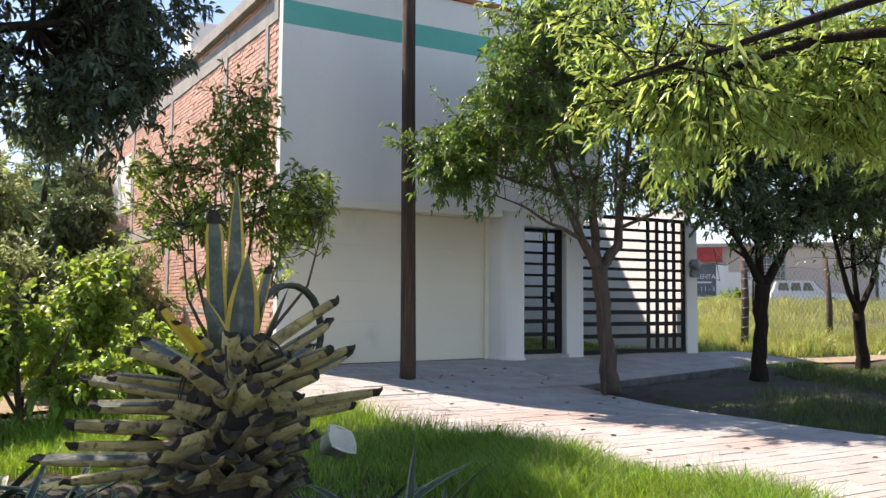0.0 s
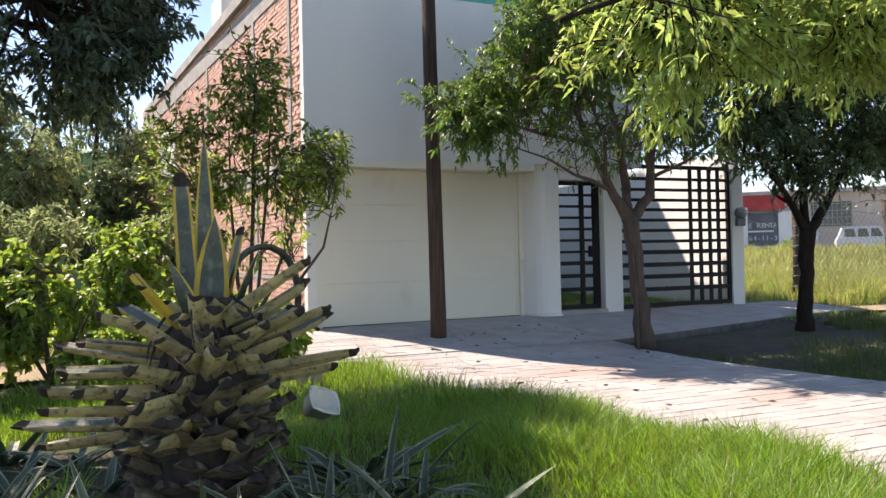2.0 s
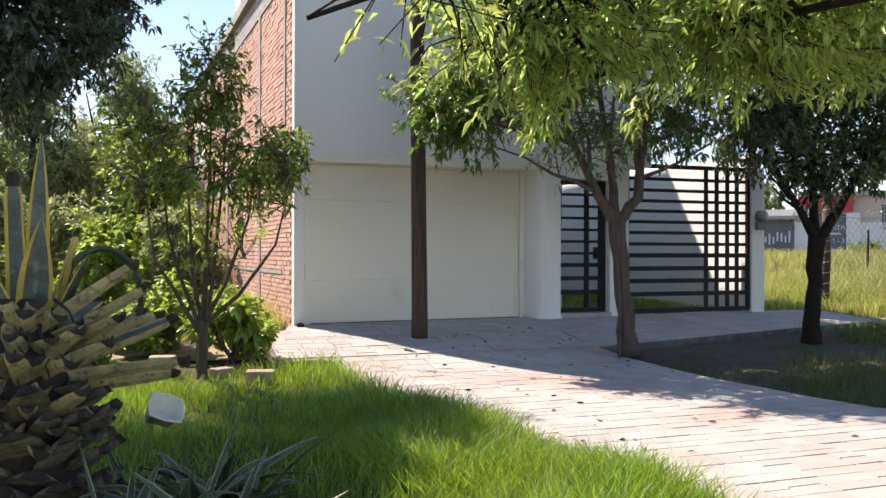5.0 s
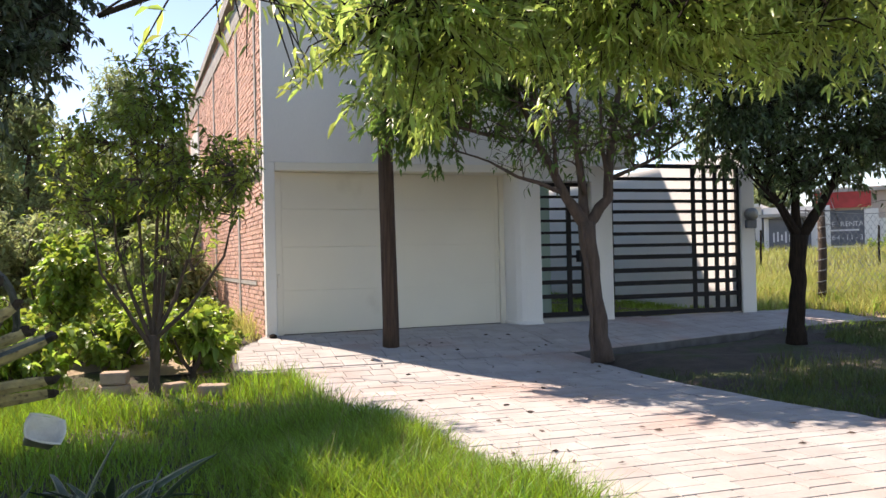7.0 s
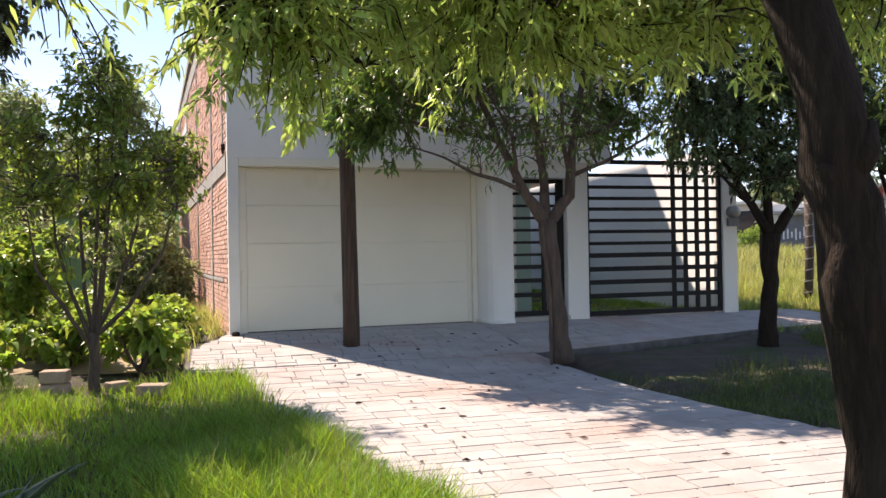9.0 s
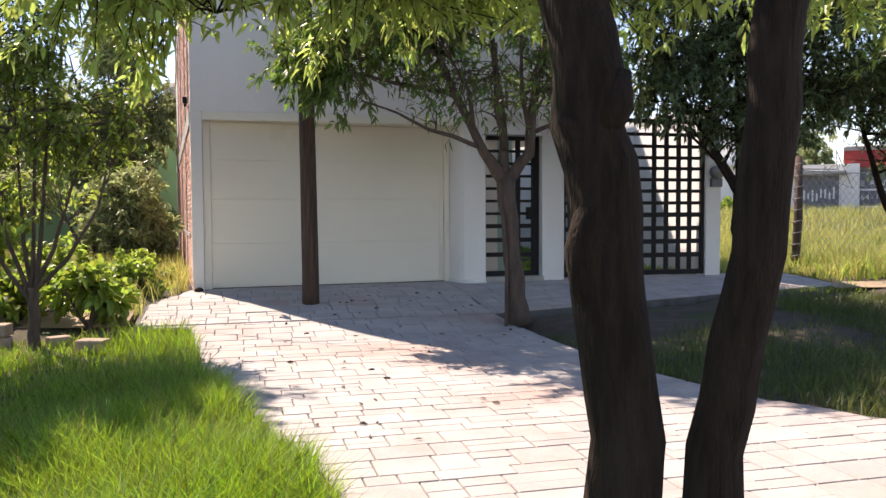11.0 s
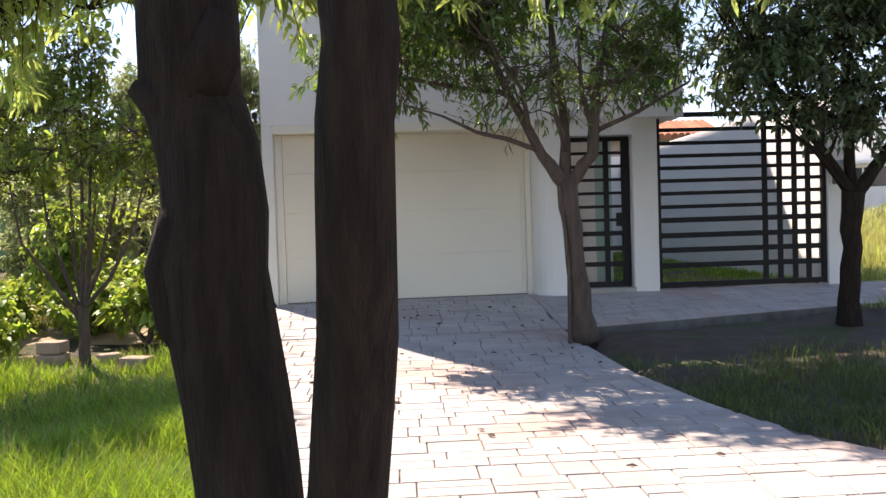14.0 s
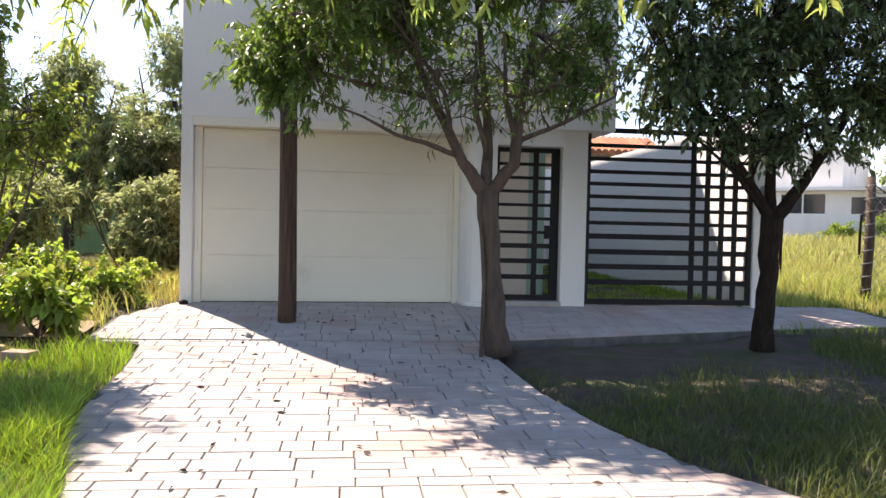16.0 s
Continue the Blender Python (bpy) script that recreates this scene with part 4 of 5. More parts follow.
# long stubs that fan out to the sides: heading in degrees, height, rise, length
for head, z, rise, L in ((-18, 0.98, 0.72, 0.62), (4, 0.90, 0.55, 0.56), (-8, 0.82, 0.42, 0.62), (10, 0.76, 0.36, 0.66), (-14, 0.70, 0.14, 0.66), (6, 0.64, 0.05, 0.60), (28, 0.80, 0.45, 0.6), (-30, 0.86, 0.4, 0.5),
                         (168, 0.90, 0.30, 0.46), (182, 0.82, 0.20, 0.54), (160, 0.76, 0.16, 0.62), (190, 0.72, 0.10, 0.56), (172, 0.62, 0.04, 0.68), (184, 0.54, 0.06, 0.62), (152, 0.44, -0.03, 0.95), (176, 0.42, -0.05, 0.62), (200, 0.64, 0.12, 0.48),
                         (60, 0.85, 0.5, 0.6), (95, 0.8, 0.5, 0.6), (130, 0.85, 0.45, 0.6), (80, 0.65, 0.2, 0.6), (115, 0.6, 0.2, 0.6)):
    a = radians(head)
    r = 0.24 - 0.14 * max(0, z - 0.6) / 0.4
    agave_leaf("leaf_stub", (AX + math.cos(a) * r, AY + math.sin(a) * r, z), (math.cos(a), math.sin(a), rise), L * 0.88 * rnd.uniform(0.92, 1.06), rnd.uniform(0.085, 0.12), curl=rnd.uniform(-0.02, 0.05), twist=rnd.uniform(-0.25, 0.25))
# shorter ones facing out in front, ends dried to dark hoods
for i in range(36):
    f = i / 35
    a = radians(205 + 130 * ((i * 0.618) % 1.0))
    z = 0.40 + 0.6 * f + rnd.uniform(-0.03, 0.03)
    r = 0.26 - 0.16 * max(0, z - 0.55) / 0.45
    agave_leaf("leaf_stub", (AX + math.cos(a) * r, AY + math.sin(a) * r, z), (math.cos(a), math.sin(a), 0.1 + 0.65 * f + rnd.uniform(-0.2, 0.2)), rnd.uniform(0.14, 0.34), rnd.uniform(0.085, 0.13), curl=rnd.uniform(0.0, 0.2), twist=rnd.uniform(-0.4, 0.4))
# heart of the plant
HEART = (M_AG, M_AGM, M_AGB)
for dx, dy, z, L, wd, tx, ty, curl, cut in ((0.02, 0.06, 0.95, 1.0, 0.105, 0.02, 0.06, 0.0, False), (-0.05, 0.05, 0.98, 0.76, 0.10, -0.05, 0.05, 0.0, True), (0.03, -0.05, 0.90, 0.60, 0.16, 0.06, 0.0, 0.0, False), (-0.03, -0.09, 0.88, 0.42, 0.17, -0.35, -0.1, 0.0, False),
                                          (0.10, 0.02, 0.95, 0.52, 0.10, 0.25, 0.1, 0.0, True), (0.13, -0.02, 0.94, 0.42, 0.09, 0.42, -0.05, 0.0, False), (-0.14, 0.02, 0.95, 0.36, 0.13, -0.75, 0.15, 0.0, True), (-0.10, -0.08, 0.92, 0.34, 0.10, -0.9, -0.35, 0.0, True)):
    agave_leaf("upright_leaf", (AX + dx, AY + dy, z), (tx, ty, 1), L, wd, curl, cut, "tall green leaf with yellow margin", twist=rnd.uniform(-0.25, 0.25), mats=HEART, thick=0.45)
V = []
for i in range(13):
    t = i / 12
    ang = math.pi * (1.0 - 1.12 * t)
    p = Vector((AX + 0.34 + 0.19 * math.cos(ang), AY + 0.08 + 0.05 * t, 1.08 + 0.26 * math.sin(ang) - 0.10 * max(0, t - 0.7)))
    wd = 0.062 * (1 - 0.75 * t ** 3)
    n = Vector((math.cos(ang), 0, math.sin(ang)))
    V += [p + Vector((0, -wd, 0)) + n * 0.018, p + n * 0.002, p + Vector((0, wd, 0)) + n * 0.018, p - n * 0.014]
arc = Geo().add(V, [(k * 4 + j, k * 4 + (j + 1) % 4, k * 4 + 4 + (j + 1) % 4, k * 4 + 4 + j) for k in range(12) for j in range(4)])
part("bent_leaf", arc, M_AG, agave, "limp grey-green leaf arching over", smooth=True)
for i in range(16):
    a = rnd.uniform(3.4, 6.0)
    p = Vector((AX + math.cos(a) * 0.16, AY + math.sin(a) * 0.16, rnd.uniform(0.75, 1.1)))
    q = p + Vector((math.cos(a) * 0.15, math.sin(a) * 0.15, -rnd.uniform(0.1, 0.4)))
    part("dead_fibre", Geo().tube(curve_pts(p, q, 4, rnd, 0.2), [0.009, 0.008, 0.006, 0.005, 0.002], 5), M_AGB, agave)

# small variegated agaves round its foot
OFFSET = (M_AGO, M_AGE, M_AGO)
spots = [(1.25, 3.75), (1.5, 4.0), (0.25, 3.5), (-0.1, 3.9), (0.85, 3.45), (-0.3, 4.6), (1.7, 4.5), (0.45, 3.25), (1.15, 3.35), (1.45, 3.55), (1.0, 3.6), (-0.4, 3.6), (0.1, 3.2), (1.75, 3.9), (-0.5, 4.1), (1.3, 4.1), (1.6, 4.25), (0.7, 3.3), (0.3, 3.75), (1.2, 3.55), (-0.1, 3.45), (1.55, 3.75), (1.85, 4.2), (-0.7, 4.5), (-0.75, 3.8), (1.35, 3.9), (0.55, 3.6), (1.7, 3.6), (1.0, 3.2), (-0.25, 4.2), (0.3, 3.0), (0.75, 2.95), (1.2, 3.05), (-0.2, 3.05), (1.6, 3.2), (0.0, 2.8), (0.5, 2.8), (1.0, 2.8), (-0.9, 3.4), (-0.6, 3.2), (-1.0, 4.2), (-1.2, 4.8), (-0.8, 5.0), (-0.45, 2.9), (1.4, 2.9), (-0.2, 5.3), (0.1, 5.8), (-0.6, 5.6), (0.3, 5.1), (-0.9, 5.4), (-0.3, 6.1)]
for i, (x, y) in enumerate(spots):
    pup = thing("agave_offset", (x, y, -0.1), "small agave offset with narrow cream-edged leaves", "agave", "offsets round the agave")
    for k in range(12):
        a = k * golden + i * 1.7 + rnd.uniform(-0.4, 0.4)
        t = rnd.uniform(0.15, 1.4)
        L = rnd.uniform(0.4, 0.85)
        agave_leaf("leaf", (x + math.cos(a) * 0.02, y + math.sin(a) * 0.02, -0.1), (math.cos(a), math.sin(a), t), L, rnd.uniform(0.036, 0.062), rnd.uniform(0.05, 0.7), False, parent=pup, twist=rnd.uniform(-0.8, 0.8), mats=OFFSET, thick=0.25)
tub = thing("plastic_tub", (1.44, 4.36, 0.3), "crumpled white plastic tub caught among the agave leaves", "container")
bm = Geo()
T = Matrix.Translation((1.40, 4.38, 0.44)) @ Euler((0.9, 0.35, 0.3)).to_matrix().to_4x4() @ Matrix.Scale(0.84, 4)
ring = []
for z, r in ((0.07, 0.115), (0.07, 0.105), (-0.06, 0.085), (-0.07, 0.05)):
    for k in range(16):
        a = 2 * math.pi * k / 16
        sq = 1 / max(abs(math.cos(a)), abs(math.sin(a))) ** 0.6
        ring.append(T @ Vector((math.cos(a) * r * sq, math.sin(a) * r * sq * 0.8, z + 0.012 * math.sin(3 * a))))
bm.add(ring, [(j * 16 + k, j * 16 + (k + 1) % 16, j * 16 + 16 + (k + 1) % 16, j * 16 + 16 + k) for j in range(3) for k in range(16)] + [tuple(48 + k for k in range(16))])
part("body", bm, M_TUB, tub, smooth=True)
part("rim", Geo().tube([T @ Vector((math.cos(a) * 0.12 / max(abs(math.cos(a)), abs(math.sin(a))) ** 0.6, math.sin(a) * 0.096 / max(abs(math.cos(a)), abs(math.sin(a))) ** 0.6, 0.07)) for a in [k * math.pi / 8 for k in range(17)]], [0.006] * 17, 6), M_TUB, tub)

# rubble blocks round the young tree
for name, x, y, w_, d_, h_, z_, rz in (("block", 1.37, 8.78, 0.30, 0.22, 0.14, -0.06, 0.2), ("block", 1.37, 8.78, 0.27, 0.2, 0.13, 0.085, -0.15), ("block", 1.98, 8.72, 0.22, 0.16, 0.13, -0.06, 0.5), ("block", 2.36, 8.4, 0.3, 0.2, 0.13, -0.06, -0.3), ("block", 0.9, 8.9, 0.4, 0.2, 0.1, -0.06, 0.1)):
    g = Geo().box(-w_ / 2, w_ / 2, -d_ / 2, d_ / 2, 0, h_, 0.022)
    g.v = [tuple(Vector(p) + Vector((noise.noise(Vector(p) * 9), noise.noise(Vector(p) * 9 + Vector((3, 1, 7))), 0)) * 0.018) for p in g.v]
    ob = solid("rubble_block", g, M_STONE, "broken pale brick block lying in the grass", "block", group="blocks round the young tree")
    ob.matrix_basis = pose(x, y, z_, 0, 0, math.degrees(rz))

# ---- far street ----
A0, U, NV = Vector((30, 52, 0)), Vector((1, -1, 0)).normalized(), Vector((-1, -1, 0)).normalized()
SZ = 0.86


def st_box(geo, u0, u1, o0, o1, z0, z1, slot=0):
    v = []
    for z in (z0, z1):
        for u, o in ((u0, o0), (u1, o0), (u1, o1), (u0, o1)):
            p = A0 + U * u + NV * o
            v.append((p.x, p.y, z))
    return geo.add(v, [(0, 1, 2, 3), (4, 7, 6, 5), (0, 4, 5, 1), (1, 5, 6, 2), (2, 6, 7, 3), (3, 7, 4, 0)], slot)


def st_at(u, o=0.0):
    p = A0 + U * u + NV * o
    return (p.x, p.y, SZ)


def sb(*a):
    return st_box(Geo(), *a)


h1 = thing("far_house", st_at(3), "white two-storey house with a deep shaded terrace", "house")
part("wall", sb(-3, 11.2, -9, 0, SZ - 0.3, SZ + 3.6), M_WHITE, h1)
part("upper_wall", sb(-1, 7.5, -9, -1.2, SZ + 3.6, SZ + 6.2), M_WHITE, h1)
part("garden_wall", sb(1.5, 9.5, 3.0, 3.2, SZ - 0.3, SZ + 1.9), M_WHITE, h1)
win = part("window", sb(4.2, 6.8, 0.0, 0.04, SZ + 2.0, SZ + 3.2), M_GLASS, h1)
part("frame", sb(5.45, 5.55, 0.041, 0.07, SZ + 2.0, SZ + 3.2), M_WHITE, win)
part("window", sb(8.3, 10.8, 0.0, 0.04, SZ + 1.2, SZ + 3.0), M_GLASS, h1)
part("eave", sb(3.8, 11.2, 0.0, 0.9, SZ + 3.4, SZ + 3.6), M_WHITE, h1)
k1 = thing("kiosk", st_at(13), "low painted shop front with white scribbled writing", "shop")
part("wall", sb(11.4, 15.3, -4, 0.6, SZ - 0.3, SZ + 3.3), M_WHITE, k1)
part("shop_front", sb(11.7, 14.2, 0.6, 0.66, SZ - 0.1, SZ + 2.6), M_SHUT, k1)
part("canopy", sb(11.2, 14.6, 0.66, 1.5, SZ + 2.65, SZ + 2.85), M_CONC, k1)
rnd = random.Random(3)
for i in range(9):
    u = 11.95 + 0.24 * i
    zz = SZ + 1.0 + rnd.uniform(0, 0.25)
    part("lettering", sb(u, u + 0.1, 0.661, 0.68, zz, zz + rnd.uniform(0.35, 0.8)), M_LETTER, k1)
for i in range(5):
    part("lettering", sb(12.0 + 0.45 * i, 12.3 + 0.45 * i, 0.661, 0.68, SZ + 0.4 + 0.05 * (i % 2), SZ + 0.52 + 0.05 * (i % 2)), M_LETTER, k1)
k2 = thing("shop", st_at(16), "beige shop with closed grey shutter and red sign board", "shop")
part("wall", sb(14.45, 27, -8, 0, SZ - 0.3, SZ + 4.4), M_BEIGE, k2)
part("pier", sb(14.3, 15.0, 0.0, 0.3, SZ - 0.3, SZ + 3.0), M_WHITE, k2)
part("pier", sb(17.2, 18.0, 0.0, 0.3, SZ - 0.3, SZ + 3.0), M_WHITE, k2)
shut = part("shutter", sb(15.0, 17.2, 0.05, 0.1, SZ - 0.1, SZ + 2.95), M_SHUT, k2)
for i in range(20):
    part("slat", sb(15.02, 17.18, 0.101, 0.125, SZ + 0.02 + i * 0.145, SZ + 0.10 + i * 0.145), M_SHUT, shut)
part("sign_board", sb(14.4, 17.6, 0.31, 0.42, SZ + 3.1, SZ + 4.1), M_RED, k2, "red sign board")
part("roof_edge", sb(14.4, 27, 0.0, 0.5, SZ + 4.1, SZ + 4.3), M_CONC, k2)
win = part("window", sb(19.2, 21.6, 0.0, 0.05, SZ + 1.9, SZ + 3.5), M_GLASS, k2)
for i in range(9):
    part("grille_bar", sb(19.3 + i * 0.28, 19.35 + i * 0.28, 0.06, 0.09, SZ + 1.9, SZ + 3.5), M_WIRE, win)
for i in range(4):
    part("grille_bar", sb(19.2, 21.6, 0.095, 0.12, SZ + 2.0 + i * 0.45, SZ + 2.05 + i * 0.45), M_WIRE, win)
part("lower_wall", sb(18.0, 19.6, 0.0, 0.06, SZ - 0.2, SZ + 2.4), M_WHITE, k2)
h2 = thing("far_house", st_at(30), "pale flat-roofed house along the far street", "house")
part("wall", sb(27.2, 40, -9, 0, SZ - 0.3, SZ + 4.0), M_WHITE, h2)
part("window", sb(29, 31, 0, 0.05, SZ + 1.2, SZ + 2.8), M_GLASS, h2)
part("door", sb(33, 34.2, 0, 0.05, SZ - 0.1, SZ + 2.2), M_SHUT, h2)


def text_part(words, u, z, size, parent):
    c = bpy.data.curves.new("lettering", "FONT")
    c.body, c.size, c.extrude, c.align_x = words, size, 0.005, "CENTER"
    ob = bpy.data.objects.new("lettering", c)
    scene.collection.objects.link(ob)
    p = A0 + U * u + NV * 0.14
    ob.matrix_basis = Matrix.Translation((p.x, p.y, z)) @ Matrix.Rotation(math.atan2(U.y, U.x), 4, "Z") @ Matrix.Rotation(radians(90), 4, "X")
    c.materials.append(M_LETTER)
    dg = bpy.context.evaluated_depsgraph_get()
    me = bpy.data.meshes.new_from_object(ob.evaluated_get(dg))
    me.transform(ob.matrix_basis)
    bpy.data.objects.remove(ob)
    part("lettering", me, None, parent, "hand-painted white letters")


for i, ch in enumerate("SE RENTA"):
    if ch != " ":
        text_part(ch, 15.2 + i * 0.26, SZ + 1.95, 0.44, shut)
for i, ch in enumerate("864-11-3"):
    text_part(ch, 15.2 + i * 0.26, SZ + 1.1, 0.46, shut)
part("lettering", sb(15.3, 16.9, 0.126, 0.14, SZ + 1.65, SZ + 1.76), M_LETTER, shut)
part("lettering", sb(15.3, 16.9, 0.126, 0.14, SZ + 0.6, SZ + 0.72), M_LETTER, shut)
rd = Geo()
st_box(rd, -60, 90, 1.6, 9.0, SZ - 0.25, SZ + 0.02)
solid("road", rd, M_ROAD, "grey street crossing beyond the field", "road", kind="structure")
solid("pavement", sb(-20, 45, 0.0, 1.5, SZ - 0.25, SZ + 0.12), M_CONC, "raised concrete pavement before the shops", "pavement", kind="structure")

# parked estate car
car = thing("parked_car", st_at(22.5, 3.5), "white parked four-wheel-drive car with dark windows", "car")


def car_prism(profile, o0, o1):
    g = Geo()
    V = []
    for o in (o0, o1):
        for u, z in profile:
            p = A0 + U * (20.3 + u) + NV * o
            V.append((p.x, p.y, SZ + z))
    n = len(profile)
    g.add(V, [tuple(range(n))[::-1], tuple(range(n, 2 * n))] + [(i, (i + 1) % n, n + (i + 1) % n, n + i) for i in range(n)])
    return g


part("body", car_prism(((0.05, 0.45), (0.0, 0.75), (0.05, 1.05), (2.9, 1.08), (4.15, 0.95), (4.3, 0.7), (4.25, 0.42), (3.7, 0.4), (0.5, 0.4)), 2.6, 4.3), M_CAR, car)
cabin = part("cabin", car_prism(((0.1, 1.05), (0.35, 1.68), (0.6, 1.74), (2.2, 1.74), (2.45, 1.68), (3.0, 1.07)), 2.72, 4.18), M_CAR, car)
for a, b in ((0.42, 1.05), (1.15, 1.75), (1.85, 2.5)):
    part("window", car_prism(((a, 1.12), (a + 0.05, 1.6), (b - (0.1 if b < 2.4 else 0.25), 1.6), (b, 1.12)), 4.181, 4.2), M_GLASS, cabin)
part("windscreen", car_prism(((2.52, 1.66), (2.98, 1.12), (3.0, 1.14), (2.55, 1.68)), 2.85, 4.05), M_GLASS, cabin)
for u in (0.85, 3.45):
    for o in (2.75, 4.15):
        p, q = A0 + U * (20.3 + u) + NV * (o - 0.13), A0 + U * (20.3 + u) + NV * (o + 0.18)
        wl = part("wheel", Geo().tube([(p.x, p.y, SZ + 0.37), (q.x, q.y, SZ + 0.37)], [0.36, 0.36], 18), M_RUBBER, car)
        q2 = A0 + U * (20.3 + u) + NV * (o + 0.19)
        part("rim", Geo().tube([(q.x, q.y, SZ + 0.37), (q2.x, q2.y, SZ + 0.37)], [0.2, 0.17], 14), M_WIRE, wl)
p = A0 + U * 24.56 + NV * 4.0
part("headlight", Geo().tube([(p.x, p.y, SZ + 0.78), (p.x + 0.05, p.y - 0.05, SZ + 0.78)], [0.1, 0.08], 10), M_WIRE, car)
for i, (u, o, r) in enumerate(((18.6, 2.2, 0.7), (10.5, 4.0, 1.2), (8.6, 4.5, 1.0), (17.6, 4, 0.6))):
    q = st_at(u, o)
    tree("bush", "round green bush by the far street", 60 + i, [[((q[0], q[1], SZ - 0.1), 0.05), ((q[0], q[1], SZ + r * 0.7), 0.03)]],
         [((q[0], q[1], SZ + r * 0.8), (r, r, r * 0.85), 110)], M_LEAFS, M_BARK2, (0.12, 0.2), 0.5, 20, kind_cat="bush")
for i, (x, y, h) in enumerate(((27, 66, 9), (45, 52, 8), (58, 38, 8), (62, 25, 8))):
    tree("far_tree", "distant green street tree behind the houses", 70 + i, [[((x, y, 0.8), 0.25), ((x, y, h * 0.5), 0.15)]],
         [((x, y, h * 0.7), (3.0, 3.0, h * 0.28), 260)], M_FAR, M_BARK, (0.25, 0.4), 0.5, 22, twig=0.6)

# ---- wire fence ----
fence = thing("wire_fence", (13.8, 12.45, 0.2), "sagging chain-link fence on rough wooden posts", "fence")
posts = ((13.78, 12.4, 0.08, 0.13), (16.9, 12.6, 0.07, 0.0), (20.0, 12.8, 0.07, 0.05), (23.2, 13.0, 0.07, 0.0))
for x, y, r, ln in posts:
    z0 = float(gz(x, y))
    part("post", Geo().tube([(x, y, z0 - 0.2), (x + ln * 0.5, y, z0 + 1.0), (x + ln, y + 0.1, z0 + 2.1)], [r, r * 0.95, r * 0.85], 10, 0.12), M_BARK2, fence, smooth=True)
coil = Geo()
for k in range(9):
    zc = 0.45 + k * 0.21
    pts = [(13.78 + 0.065 * zc / 2 + math.cos(a) * 0.088, 12.4 + math.sin(a) * 0.088, zc + 0.10 * a / 6.28) for a in [j * math.pi / 5 for j in range(11)]]
    coil.tube(pts, [0.009] * 11, 4)
part("wire_coil", coil, M_WIRE, fence, "fence wire wound round the post")
for k in range(3):
    xa, ya, xb, yb = posts[k][0], posts[k][1], posts[k + 1][0], posts[k + 1][1]
    mesh_g = Geo()
    z0 = float(gz(xa, ya)) + 0.25
    n = 20
    for i in range(-9, n):
        a0, b0 = max(i, 0), min(i + 9, n)
        for sgn in (0, 1):
            P0 = (xa + (xb - xa) * a0 / n, ya + (yb - ya) * a0 / n, z0 + (a0 - i if not sgn else 9 - (a0 - i)) * 0.17)
            P1 = (xa + (xb - xa) * b0 / n, ya + (yb - ya) * b0 / n, z0 + (b0 - i if not sgn else 9 - (b0 - i)) * 0.17)
            mesh_g.tube([P0, P1], [0.004, 0.004], 3, caps=False)
    part("wire_mesh", mesh_g, M_WIRE, fence)
    part("top_wire", Geo().tube(curve_pts((xa, ya, z0 + 1.6), (xb, yb, z0 + 1.6), 6, random.Random(k), 0.0, 0.02), [0.008] * 7, 4), M_WIRE, fence)
for x, y in ((15.2, 17.5), (20.5, 22.5), (24.0, 21.0), (17.5, 24)):
    z0 = float(gz(x, y))
    solid("fence_stake", Geo().tube([(x, y, z0 - 0.1), (x, y, z0 + 0.8), (x + 0.03, y, z0 + 1.5)], [0.045, 0.04, 0.035], 8, 0.1), M_BARK, "thin dark stake standing in the field", "stake", group="stakes in the field")
def cable(name, a, b, sag, r=0.012):
    solid(name, Geo().tube(curve_pts(a, b, 14, random.Random(1), 0.0, sag), [r] * 15, 5), M_IRON, "thin black overhead cable", "cable")
cable("overhead_cable", (13.86, 12.5, 2.28), (40, 42, 4.6), 0.01)
cable("overhead_cable", (4.685, 10.39, 7.2), (-20, 30, 8.5), 0.02)

# ---- grass ----
rng = np.random.default_rng(9)


def scatter(n, x0, x1, y0, y1, keep, dens=1.3):
    x, y = rng.uniform(x0, x1, n), rng.uniform(y0, y1, n)
    ok = keep(x, y) & ~paved(x, y)
    f = 0.5 + 0.5 * np.sin(x * dens + 2.0 * np.sin(y * dens * 0.9)) * np.cos(y * dens * 1.2 + 1.1)
    ok &= rng.random(n) < 0.35 + 0.65 * f
    x, y = x[ok], y[ok]
    return np.stack([x, y, gz(x, y) - 0.03], 1)


def grass(name, label, b, h, w_, lean, m):
    n = len(b)
    hh = rng.uniform(h[0], h[1], n) * (0.8 + 0.35 * np.sin(b[:, 0] * 2.3 + np.sin(b[:, 1] * 3.1)))
    tagged(new(name, blades_mesh(name, b, hh, rng.uniform(w_ * 0.6, w_ * 1.2, n), lean, m, rng)), label, "grass", kind="stuff")


def off_agave(x, y):
    wave = 0.35 * np.sin(x * 7 + 2 * np.sin(y * 5))
    return (((x - 0.15) / 1.9) ** 2 + ((y - 3.55) / 1.35) ** 2 > 0.75 + wave) & (((x + 0.4) / 1.3) ** 2 + ((y - 5.6) / 1.2) ** 2 > 0.8 + wave)


